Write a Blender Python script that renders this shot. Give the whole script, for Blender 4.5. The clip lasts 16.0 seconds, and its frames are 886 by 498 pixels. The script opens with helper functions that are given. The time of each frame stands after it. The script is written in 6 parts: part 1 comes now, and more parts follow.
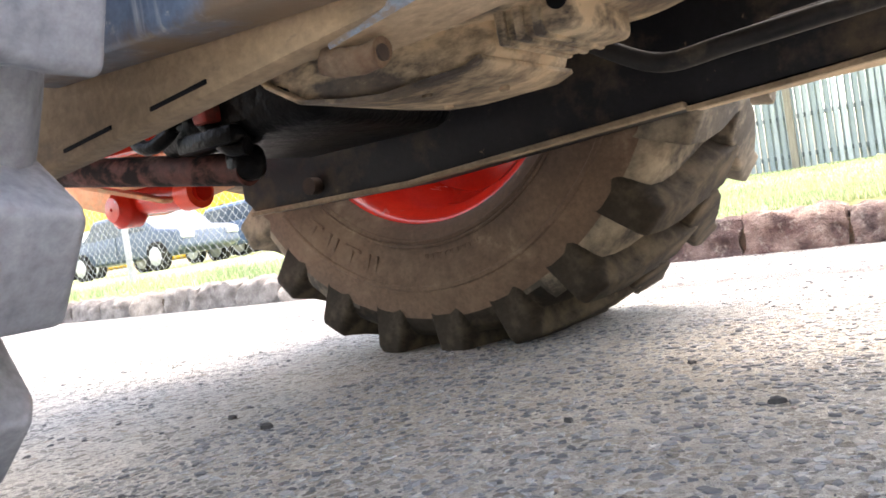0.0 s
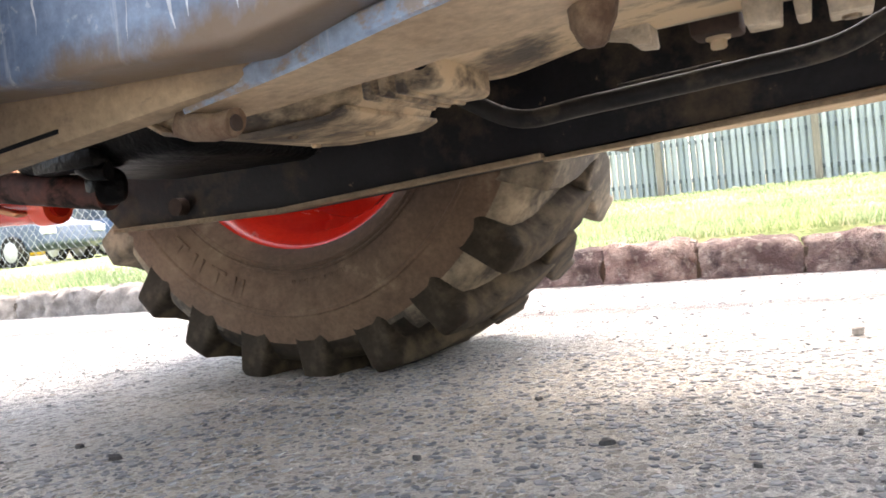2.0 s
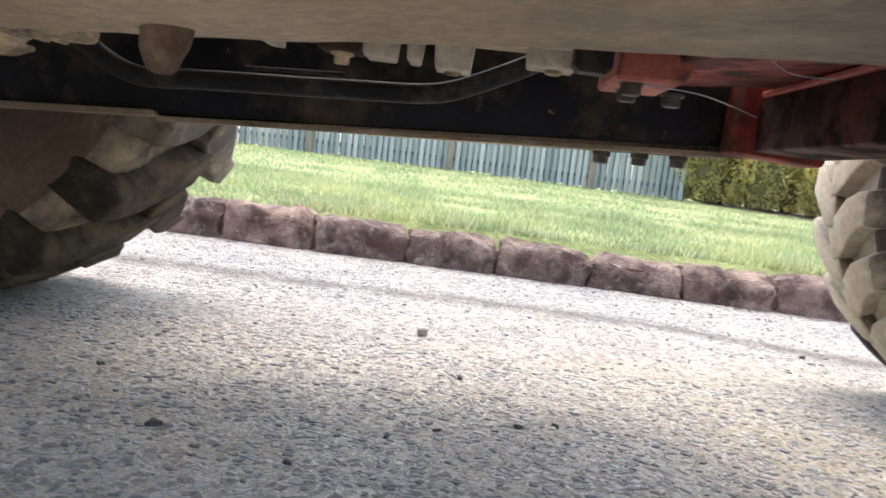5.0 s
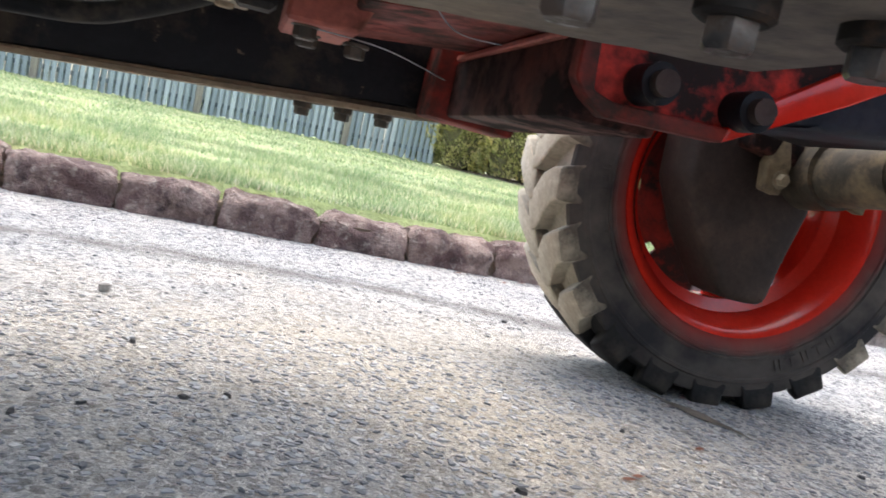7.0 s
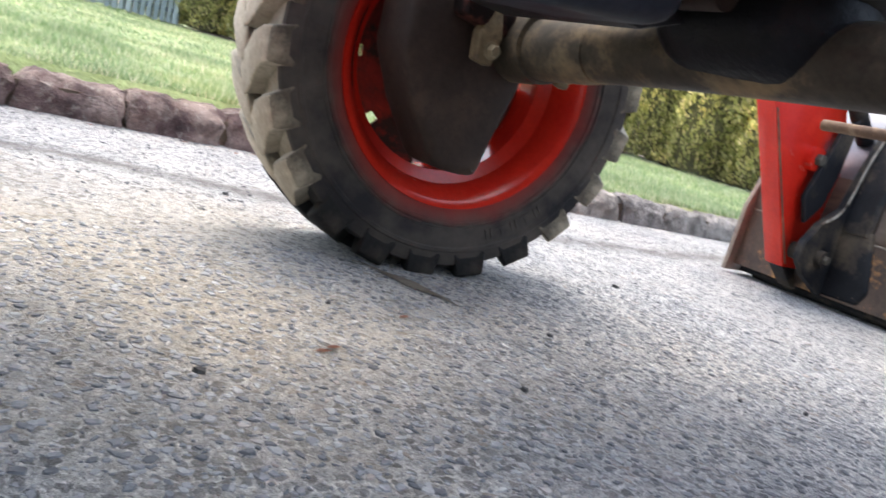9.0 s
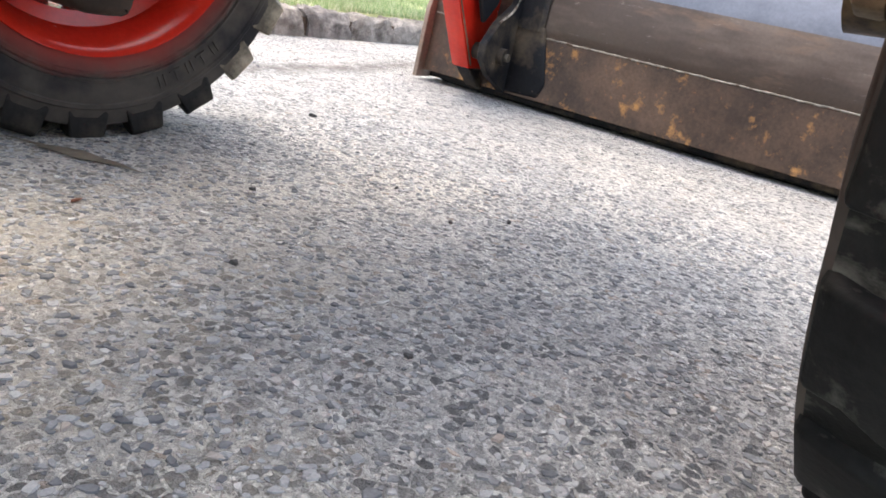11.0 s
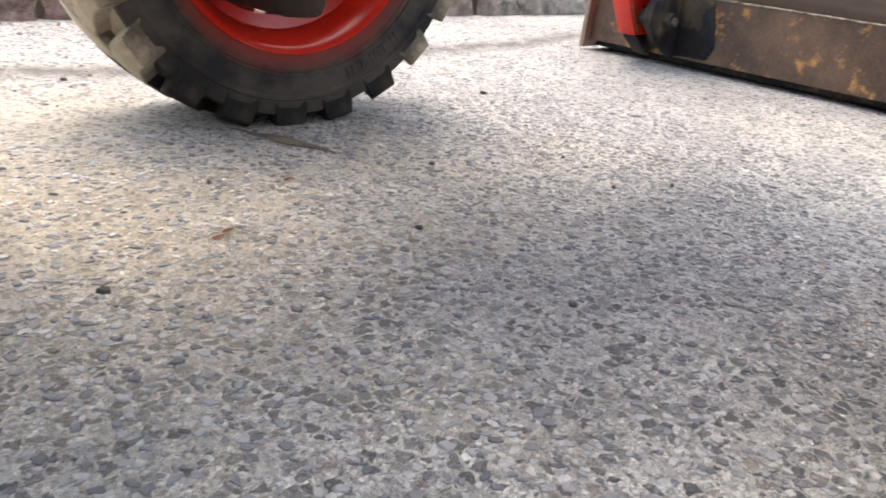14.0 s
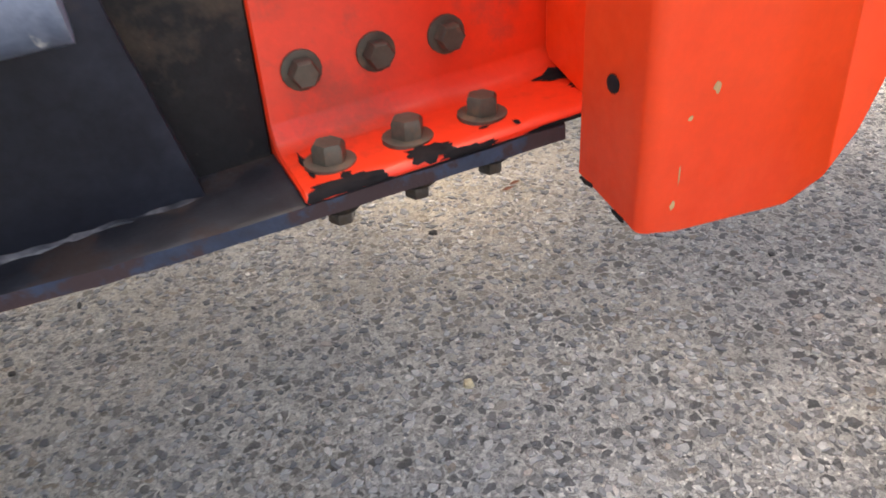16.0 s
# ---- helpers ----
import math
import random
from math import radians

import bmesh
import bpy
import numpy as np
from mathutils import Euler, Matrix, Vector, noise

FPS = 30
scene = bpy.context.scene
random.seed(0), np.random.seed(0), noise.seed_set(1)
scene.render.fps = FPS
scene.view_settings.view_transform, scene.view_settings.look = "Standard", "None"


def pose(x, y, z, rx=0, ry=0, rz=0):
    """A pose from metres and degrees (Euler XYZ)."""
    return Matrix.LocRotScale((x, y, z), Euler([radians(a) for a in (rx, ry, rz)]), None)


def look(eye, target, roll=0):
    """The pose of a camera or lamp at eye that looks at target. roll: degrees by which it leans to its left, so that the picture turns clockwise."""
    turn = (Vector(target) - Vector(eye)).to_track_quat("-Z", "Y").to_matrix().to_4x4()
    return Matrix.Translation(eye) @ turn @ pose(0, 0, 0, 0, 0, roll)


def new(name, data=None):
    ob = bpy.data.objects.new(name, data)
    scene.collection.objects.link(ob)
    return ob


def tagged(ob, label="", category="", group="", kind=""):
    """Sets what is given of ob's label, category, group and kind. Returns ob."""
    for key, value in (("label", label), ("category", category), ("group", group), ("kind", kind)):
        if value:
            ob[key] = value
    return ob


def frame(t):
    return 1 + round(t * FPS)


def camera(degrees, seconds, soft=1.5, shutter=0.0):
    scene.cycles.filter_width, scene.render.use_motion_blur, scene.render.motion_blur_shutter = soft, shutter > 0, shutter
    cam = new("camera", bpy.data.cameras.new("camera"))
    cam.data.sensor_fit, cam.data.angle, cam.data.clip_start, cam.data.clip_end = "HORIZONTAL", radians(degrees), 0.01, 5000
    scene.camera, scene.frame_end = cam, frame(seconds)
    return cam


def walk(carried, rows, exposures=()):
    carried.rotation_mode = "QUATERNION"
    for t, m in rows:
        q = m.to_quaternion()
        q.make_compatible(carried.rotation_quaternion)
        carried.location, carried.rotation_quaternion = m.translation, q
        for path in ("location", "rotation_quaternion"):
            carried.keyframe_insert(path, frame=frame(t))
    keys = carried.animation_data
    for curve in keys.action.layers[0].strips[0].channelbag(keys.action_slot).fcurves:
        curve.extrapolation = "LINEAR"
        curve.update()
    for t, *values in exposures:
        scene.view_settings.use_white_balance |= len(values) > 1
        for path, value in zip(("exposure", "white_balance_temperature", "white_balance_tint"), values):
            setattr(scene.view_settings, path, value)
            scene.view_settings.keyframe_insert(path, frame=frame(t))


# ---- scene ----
cam = camera(57.9, 16.0, 1.65, 0.3)
METRES, EYE, TILT, LEAN, TURN = 1.1, 0.21, -0.6, 8.7, 35.0
PATH = [
    (0, (0.112, 0.05, 0.256), (-1.052, 1.676, 0.202), -8.7),
    (0.5, (0.122, 0.065, 0.257), (-0.992, 1.726, 0.216), -9.5),
    (1, (0.127, 0.07, 0.25), (-0.923, 1.772, 0.198), -10.3),
    (1.5, (0.143, 0.06, 0.276), (-0.847, 1.798, 0.213), -8.9),
    (2, (0.157, 0.038, 0.296), (-0.751, 1.818, 0.226), -6.0),
    (2.5, (0.172, 0.01, 0.314), (-0.603, 1.852, 0.218), -3.1),
    (3, (0.169, -0.003, 0.317), (-0.477, 1.887, 0.216), -1.0),
    (3.2, (0.171, 0.0, 0.319), (-0.432, 1.904, 0.215), -0.8),
    (5.3, (0.224, 0.053, 0.363), (0.289, 2.041, 0.162), 9.8),
    (5.5, (0.229, 0.055, 0.367), (0.368, 2.041, 0.17), 11.3),
    (6, (0.249, 0.075, 0.375), (0.522, 2.046, 0.18), 12.5),
    (6.5, (0.276, 0.092, 0.37), (0.705, 2.036, 0.176), 12.8),
    (7, (0.322, 0.12, 0.37), (0.882, 2.029, 0.165), 12.3),
    (7.5, (0.37, 0.145, 0.356), (1.066, 2.006, 0.127), 13.7),
    (8, (0.383, 0.153, 0.359), (1.226, 1.945, 0.078), 15.5),
    (8.5, (0.407, 0.147, 0.366), (1.39, 1.859, 0.04), 16.1),
    (9, (0.433, 0.14, 0.375), (1.561, 1.75, 0.008), 15.1),
    (9.5, (0.464, 0.163, 0.385), (1.805, 1.584, -0.043), 14.2),
    (10, (0.513, 0.206, 0.4), (2.011, 1.43, -0.108), 14.2),
    (10.2, (0.526, 0.22, 0.406), (2.079, 1.361, -0.126), 14.2),
    (12.3, (0.437, 0.199, 0.413), (2.078, 1.118, -0.268), 11.1),
    (12.5, (0.431, 0.19, 0.417), (2.036, 1.16, -0.279), 10.6),
    (13, (0.426, 0.179, 0.421), (1.951, 1.255, -0.297), 9.3),
    (13.5, (0.428, 0.169, 0.432), (1.888, 1.325, -0.299), 8.2),
    (14, (0.412, 0.138, 0.441), (1.746, 1.414, -0.327), 6.2),
    (14.5, (0.381, 0.083, 0.469), (1.508, 1.512, -0.36), 2.7),
    (15, (0.353, 0.008, 0.569), (1.254, 1.543, -0.342), -2.1),
    (15.5, (0.323, -0.046, 0.632), (1.097, 1.502, -0.369), -3.2),
    (16, (0.291, -0.141, 0.742), (0.934, 1.415, -0.337), -3.8),
]
walk(cam, [(t, look(eye, target, roll)) for t, eye, target, roll in PATH],
     exposures=[(0.0, 3.18, 7600, 13), (3.2, 2.83, 7500, 12), (5.3, 2.25, 6900, 9), (9.0, 2.2, 6650, 8), (12.3, 2.43, 7450, 10.5), (14.0, 2.32, 7500, 10.5), (14.6, 2.09, 7300, 9.5), (15.2, 2.0, 7950, 12.5), (16.0, 2.23, 8000, 12.5)])

# ---- world and sun ----
world = bpy.data.worlds.new("sky")
scene.world = world
world.use_nodes = True
wn = world.node_tree
sky = wn.nodes.new("ShaderNodeTexSky")
sky.sky_type, sky.sun_disc = "NISHITA", False
sky.sun_elevation, sky.sun_rotation = radians(68), radians(8)
sky.air_density, sky.dust_density, sky.ozone_density = 1.0, 3.0, 1.0
wn.nodes["Background"].inputs[1].default_value = 0.15
haze = wn.nodes.new("ShaderNodeHueSaturation")
haze.inputs["Saturation"].default_value = 0.75
wn.links.new(sky.outputs[0], haze.inputs["Color"])
wn.links.new(haze.outputs[0], wn.nodes["Background"].inputs[0])
sun = new("sun", bpy.data.lights.new("sun", "SUN"))
sun.data.energy, sun.data.angle, sun.data.color = 0.4, radians(60), (1.0, 0.96, 0.9)
sun.matrix_world = look((0.51, 3.6, 9.0), (0, 0, 0))

# ---- materials ----
def ramp(nt, fac, stops):
    n = nt.nodes.new("ShaderNodeValToRGB")
    el = n.color_ramp.elements
    while len(el) < len(stops):
        el.new(0.5)
    for e, (p, c) in zip(el, stops):
        e.position, e.color = p, (*c, 1) if len(c) == 3 else c
    nt.links.new(fac, n.inputs[0])
    return n.outputs[0]


def noise_of(nt, scale, detail=4.0, rough=0.6, stretch=None):
    tc = nt.nodes.new("ShaderNodeTexCoord")
    n = nt.nodes.new("ShaderNodeTexNoise")
    n.inputs["Scale"].default_value, n.inputs["Detail"].default_value, n.inputs["Roughness"].default_value = scale, detail, rough
    src = tc.outputs["Object"]
    if stretch:
        mp = nt.nodes.new("ShaderNodeMapping")
        mp.inputs["Scale"].default_value = stretch
        nt.links.new(src, mp.inputs[0])
        src = mp.outputs[0]
    nt.links.new(src, n.inputs["Vector"])
    return n.outputs["Fac"]


def blend(nt, fac, a, b, mode="MIX"):
    n = nt.nodes.new("ShaderNodeMix")
    n.data_type, n.blend_type = "RGBA", mode
    for sock, v in ((n.inputs[0], fac), (n.inputs[6], a), (n.inputs[7], b)):
        if isinstance(v, (int, float)):
            sock.default_value = v
        elif isinstance(v, tuple):
            sock.default_value = (*v, 1)
        else:
            nt.links.new(v, sock)
    return n.outputs[2]


def bumped(nt, bsdf, height, strength, dist):
    b = nt.nodes.new("ShaderNodeBump")
    b.inputs["Strength"].default_value, b.inputs["Distance"].default_value = strength, dist
    nt.links.new(height, b.inputs["Height"])
    nt.links.new(b.outputs[0], bsdf.inputs["Normal"])


def mat(name, a, b, rough=0.6, metal=0.0, big=6.0, small=90.0, lo=0.4, hi=0.65, dust=None, dust_at=(0.5, 0.7), dust_scale=9.0,
        bump=0.3, bdist=0.002, stretch=None, rough_var=0.15, grain=0.25, spec=0.5):
    """A surface of colours a and b in large patches with fine grain, bump, and a dust or wear colour in patches of its own."""
    m = bpy.data.materials.new(name)
    m.use_nodes = True
    nt = m.node_tree
    bs = nt.nodes["Principled BSDF"]
    bs.inputs["Specular IOR Level"].default_value = spec
    n1 = noise_of(nt, big, 5, 0.6, stretch)
    n2 = noise_of(nt, small, 3, 0.7)
    col = ramp(nt, n1, [(lo, a), (hi, b)])
    g = ramp(nt, n2, [(0.3, (1 - grain,) * 3), (0.7, (1 + grain * 0.6,) * 3)])
    col = blend(nt, 1.0, col, g, "MULTIPLY")
    if dust:
        n3 = noise_of(nt, dust_scale, 8, 0.68, stretch)
        f = ramp(nt, n3, [(dust_at[0], (0, 0, 0)), (dust_at[1], (1, 1, 1))])
        col = blend(nt, f, col, dust)
        mr = nt.nodes.new("ShaderNodeMapRange")
        mr.inputs[3].default_value, mr.inputs[4].default_value = rough, min(1.0, rough + 0.35)
        nt.links.new(f, mr.inputs[0])
        nt.links.new(mr.outputs[0], bs.inputs["Roughness"])
        if metal:
            mm = nt.nodes.new("ShaderNodeMapRange")
            mm.inputs[3].default_value, mm.inputs[4].default_value = metal, 0.0
            nt.links.new(f, mm.inputs[0])
            nt.links.new(mm.outputs[0], bs.inputs["Metallic"])
    else:
        mr = nt.nodes.new("ShaderNodeMapRange")
        mr.inputs[3].default_value, mr.inputs[4].default_value = max(0.03, rough - rough_var), min(1, rough + rough_var)
        nt.links.new(n1, mr.inputs[0])
        nt.links.new(mr.outputs[0], bs.inputs["Roughness"])
        bs.inputs["Metallic"].default_value = metal
    nt.links.new(col, bs.inputs["Base Color"])
    if bump:
        bumped(nt, bs, n2, bump, bdist)
    return m


TAN = (0.36, 0.27, 0.17)
M_RUBBER = mat("rubber", (0.014, 0.0135, 0.014), (0.032, 0.03, 0.028), 0.75, dust=(0.12, 0.098, 0.075), dust_at=(0.52, 0.85), dust_scale=5, bump=0.3, spec=0.2)
M_RUBBER_DUSTY = mat("rubber_dusty", (0.04, 0.034, 0.028), (0.13, 0.105, 0.076), 0.85, big=3.5, dust=(0.38, 0.305, 0.215), dust_at=(0.45, 0.62), dust_scale=5, bump=0.4)
M_SIDEWALL_DUSTY = mat("sidewall_dusty", (0.095, 0.06, 0.04), (0.175, 0.11, 0.07), 0.9, big=3, dust=(0.25, 0.172, 0.112), dust_at=(0.52, 0.72), dust_scale=3.5, bump=0.15)
M_RED = mat("red_paint", (0.57, 0.02, 0.011), (0.66, 0.032, 0.015), 0.2, dust=(0.25, 0.046, 0.028), dust_at=(0.62, 0.76), dust_scale=13, bump=0.05, grain=0.1)
M_ORANGE = mat("orange_paint", (0.96, 0.06, 0.012), (0.98, 0.07, 0.015), 0.36, dust=(0.9, 0.052, 0.011), dust_at=(0.5, 0.8), dust_scale=7, bump=0.03, grain=0.05)
# dirty red parts, and the darker red of front discs painted as shaded
M_RED_DIRTY_SHADED = mat("red_paint_dirty_shaded", (0.16, 0.02, 0.013), (0.42, 0.035, 0.02), 0.55, dust=(0.05, 0.028, 0.022), dust_at=(0.45, 0.6), dust_scale=11, bump=0.2, spec=0.25)
M_BLACK = mat("black_frame_paint", (0.006, 0.0065, 0.009), (0.014, 0.014, 0.016), 0.55, dust=(0.13, 0.098, 0.066), dust_at=(0.5, 0.74), dust_scale=5, bump=0.4, spec=0.22)
M_BLUEBLACK = mat("peeling_blue_edge_paint", (0.013, 0.023, 0.05), (0.026, 0.048, 0.1), 0.45, metal=0.1, big=14, dust=(0.042, 0.024, 0.028), dust_at=(0.45, 0.5), dust_scale=17, bump=0.5)
M_SCUFFED = mat("scuffed_black_plate_paint", (0.012, 0.013, 0.018), (0.03, 0.032, 0.04), 0.45, big=12, dust=(0.035, 0.024, 0.022), dust_at=(0.5, 0.6), dust_scale=16, bump=0.4, spec=0.3)
M_BLUESTEEL = mat("blue_grey_panel", (0.2, 0.255, 0.37), (0.3, 0.36, 0.48), 0.34, metal=0.45, dust=(0.62, 0.63, 0.64), dust_at=(0.63, 0.68), dust_scale=26, bump=0.2, stretch=(2.6, 1, 0.16))
M_TAN = mat("dusty_underside", (0.2, 0.15, 0.1), (0.38, 0.29, 0.19), 0.9, dust=(0.1, 0.08, 0.06), dust_at=(0.58, 0.75), dust_scale=10, bump=0.5)
M_CAST = mat("dusty_casting", (0.075, 0.058, 0.044), (0.27, 0.195, 0.125), 0.6, big=7, dust=(0.68, 0.525, 0.34), dust_at=(0.42, 0.56), dust_scale=8, bump=0.5, bdist=0.004, stretch=(0.7, 1, 1.6))
M_DARKCAST = mat("dark_casting", (0.036, 0.024, 0.019), (0.066, 0.043, 0.034), 0.7, dust=(0.105, 0.07, 0.053), dust_at=(0.5, 0.8), dust_scale=6, bump=0.35, spec=0.25)
M_AXLE = mat("axle_casting", (0.055, 0.045, 0.033), (0.13, 0.1, 0.068), 0.55, dust=(0.34, 0.245, 0.135), dust_at=(0.48, 0.68), dust_scale=6, bump=0.35, spec=0.25)
M_BOLT = mat("dull_bolt_steel", (0.06, 0.052, 0.04), (0.11, 0.095, 0.075), 0.5, metal=0.3, dust=(0.16, 0.1, 0.06), dust_at=(0.55, 0.72), dust_scale=60, bump=0.3)
M_NUTCAP = mat("worn_steel_nut", (0.04, 0.036, 0.033), (0.13, 0.122, 0.115), 0.28, metal=0.7, big=40, dust=(0.05, 0.032, 0.022), dust_at=(0.5, 0.6), dust_scale=45, bump=0.3)
M_NUT = mat("dull_rusty_nut", (0.01, 0.0085, 0.0075), (0.025, 0.02, 0.017), 0.7, dust=(0.05, 0.032, 0.022), dust_at=(0.52, 0.66), dust_scale=60, bump=0.3, spec=0.15)
M_BUCKET_LOW = mat("rusty_bucket_steel", (0.055, 0.036, 0.027), (0.125, 0.078, 0.053), 0.5, metal=0.3, dust=(0.38, 0.19, 0.065), dust_at=(0.575, 0.68), dust_scale=12, bump=0.3, big=4)
M_BUCKET = mat("worn_bucket_steel", (0.13, 0.135, 0.155), (0.24, 0.245, 0.27), 0.34, metal=0.7, dust=(0.16, 0.115, 0.085), dust_at=(0.6, 0.8), dust_scale=4, bump=0.03, stretch=(1, 0.5, 1.2), big=3, grain=0.12)
M_WORN_EDGE = mat("bare_worn_edge", (0.17, 0.15, 0.12), (0.36, 0.33, 0.28), 0.55, metal=0.2, big=30, dust=(0.1, 0.07, 0.05), dust_at=(0.52, 0.62), dust_scale=25)
M_HOSE = mat("black_hose", (0.013, 0.013, 0.014), (0.028, 0.027, 0.026), 0.6, dust=(0.15, 0.125, 0.095), dust_at=(0.52, 0.8), dust_scale=11, spec=0.22)
M_FENCE = mat("weathered_grey_wood", (0.12, 0.145, 0.15), (0.2, 0.23, 0.23), 0.85, big=3, small=60, stretch=(8, 8, 0.6), bump=0.4)
M_SOIL = mat("bare_soil", (0.1, 0.07, 0.05), (0.2, 0.15, 0.1), 0.95, bump=0.8, bdist=0.01)
M_GRASS_BED = mat("lawn_soil", (0.2, 0.25, 0.1), (0.33, 0.38, 0.17), 0.95, big=1.2, small=40, dust=(0.4, 0.345, 0.2), dust_at=(0.5, 0.72), dust_scale=3, bump=0.8, bdist=0.02)
M_PLATE = mat("dusty_plate_with_blue_paint", (0.22, 0.15, 0.088), (0.42, 0.305, 0.19), 0.75, big=5, dust=(0.12, 0.098, 0.085), dust_at=(0.55, 0.72), dust_scale=6, bump=0.4, stretch=(0.5, 1, 1.5))
M_LUG = mat("worn_tread_rubber", (0.008, 0.0085, 0.008), (0.024, 0.025, 0.023), 0.62, dust=(0.19, 0.19, 0.165), dust_at=(0.5, 0.68), dust_scale=9, bump=0.4, stretch=(1, 1, 2.2), spec=0.22)
M_RUST = mat("brown_rusty_steel", (0.09, 0.05, 0.03), (0.2, 0.115, 0.065), 0.85, dust=(0.28, 0.2, 0.13), dust_at=(0.5, 0.7), dust_scale=20, bump=0.6, bdist=0.004)
M_WELD = mat("scuffed_weld", (0.03, 0.034, 0.046), (0.2, 0.2, 0.22), 0.5, metal=0.2, big=40, lo=0.45, hi=0.7, bump=0.5)
M_YOKE = mat("tan_cast_yoke", (0.16, 0.115, 0.06), (0.3, 0.22, 0.12), 0.7, big=20, dust=(0.07, 0.055, 0.04), dust_at=(0.5, 0.66), dust_scale=25, bump=0.4)
M_NUTTAN = mat("tan_bolt", (0.2, 0.16, 0.1), (0.36, 0.29, 0.18), 0.5, metal=0.3, bump=0.2)
M_PINK = mat("faded_red_paint", (0.42, 0.1, 0.07), (0.55, 0.16, 0.11), 0.6, dust=(0.2, 0.07, 0.05), dust_at=(0.55, 0.7), dust_scale=18, bump=0.2)
# oily black housings; the shade-filling box at the rear uses it too
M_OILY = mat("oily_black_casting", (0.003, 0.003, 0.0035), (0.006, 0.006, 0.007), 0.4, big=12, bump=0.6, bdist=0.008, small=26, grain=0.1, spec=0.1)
M_TUBE = mat("dark_red_tube", (0.045, 0.018, 0.014), (0.13, 0.038, 0.027), 0.65, big=9, dust=(0.016, 0.01, 0.009), dust_at=(0.46, 0.56), dust_scale=12, bump=0.3, spec=0.2)
M_BUCKET_SIDE = mat("tan_worn_steel", (0.2, 0.15, 0.115), (0.3, 0.23, 0.18), 0.6, metal=0.2, dust=(0.36, 0.22, 0.1), dust_at=(0.6, 0.75), dust_scale=9, bump=0.2)
M_CRACK = mat("dark_streak", (0.085, 0.068, 0.048), (0.17, 0.138, 0.1), 0.85, big=10, bump=0.5)
M_DARKSTONE = mat("dark_stone", (0.03, 0.03, 0.033), (0.07, 0.068, 0.065), 0.8, big=60)
M_PALESTONE = mat("pale_stone", (0.5, 0.42, 0.28), (0.6, 0.52, 0.36), 0.8, big=60)
M_LEAF = mat("dry_leaf", (0.2, 0.07, 0.035), (0.3, 0.13, 0.07), 0.7, big=80)
M_SHADE = mat("hedge_inner_shade", (0.1, 0.092, 0.042), (0.24, 0.21, 0.09), 0.9, big=14, small=60, bump=1.0, bdist=0.03)
# sandy dust on the lug tops, brightened with painted-in light
M_LUGTOP = mat("sandy_sunlit_tread_rubber", (0.36, 0.3, 0.22), (0.56, 0.485, 0.375), 0.9, big=4, dust=(0.6, 0.525, 0.41), dust_at=(0.48, 0.7), dust_scale=6, bump=0.35)
# dried mud, made paler and bluer to carry the skylight on this wheel
M_RUBBER_GREY = mat("mud_and_skylight_grey_rubber", (0.25, 0.265, 0.3), (0.42, 0.435, 0.47), 0.75, big=5, dust=(0.17, 0.165, 0.16), dust_at=(0.6, 0.7), dust_scale=9, bump=0.25, bdist=0.003)
M_PALECAST = mat("pale_dusty_casting", (0.5, 0.42, 0.31), (0.68, 0.6, 0.47), 0.85, big=12, dust=(0.2, 0.16, 0.11), dust_at=(0.6, 0.75), dust_scale=16, bump=0.4)
# dusty gaps between lugs, with some of their shade in the colour
M_TREADBASE = mat("dusty_shaded_tread_base", (0.23, 0.2, 0.155), (0.4, 0.355, 0.275), 0.9, big=5, dust=(0.45, 0.4, 0.32), dust_at=(0.5, 0.72), dust_scale=8, bump=0.35)
M_BELLY = mat("blue_black_belly_paint", (0.011, 0.013, 0.021), (0.026, 0.032, 0.048), 0.55, dust=(0.07, 0.052, 0.04), dust_at=(0.56, 0.8), dust_scale=6, bump=0.2, spec=0.2)
M_FADED = mat("faded_orange_paint", (0.62, 0.2, 0.07), (0.72, 0.28, 0.11), 0.6, dust=(0.5, 0.33, 0.18), dust_at=(0.5, 0.7), dust_scale=10, bump=0.1)
M_ANGLE = mat("dirty_red_angle_paint", (0.72, 0.034, 0.010), (0.82, 0.043, 0.012), 0.4, dust=(0.3, 0.055, 0.036), dust_at=(0.52, 0.72), dust_scale=11, bump=0.05, grain=0.08)
M_BUCKET_MID = mat("brown_ground_reflection_steel", (0.075, 0.054, 0.043), (0.2, 0.15, 0.12), 0.42, metal=0.4, big=3, dust=(0.22, 0.13, 0.08), dust_at=(0.55, 0.75), dust_scale=5, bump=0.06, stretch=(1, 0.4, 1.6), grain=0.12)
# red bracket with near-black patches for the engine's shade on it
M_BRACKET = mat("shaded_red_bracket", (0.5, 0.03, 0.02), (0.62, 0.04, 0.025), 0.45, big=9, dust=(0.02, 0.012, 0.011), dust_at=(0.40, 0.5), dust_scale=6, bump=0.3, spec=0.25)
# dark rubber for the rear tyre's foot: contact shade put into the colour
M_RUBBER_BROWN = mat("brown_shaded_rubber", (0.02, 0.016, 0.012), (0.05, 0.038, 0.027), 0.85, big=5, spec=0.2, dust=(0.13, 0.1, 0.066), dust_at=(0.48, 0.7), dust_scale=7, bump=0.35)
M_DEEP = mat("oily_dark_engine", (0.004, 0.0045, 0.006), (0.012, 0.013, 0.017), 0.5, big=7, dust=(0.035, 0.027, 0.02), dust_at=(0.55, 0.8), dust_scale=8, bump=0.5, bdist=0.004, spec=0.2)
M_SCRAPE = mat("pale_scrape", (0.5, 0.52, 0.55), (0.66, 0.67, 0.69), 0.6, big=40, bump=0)
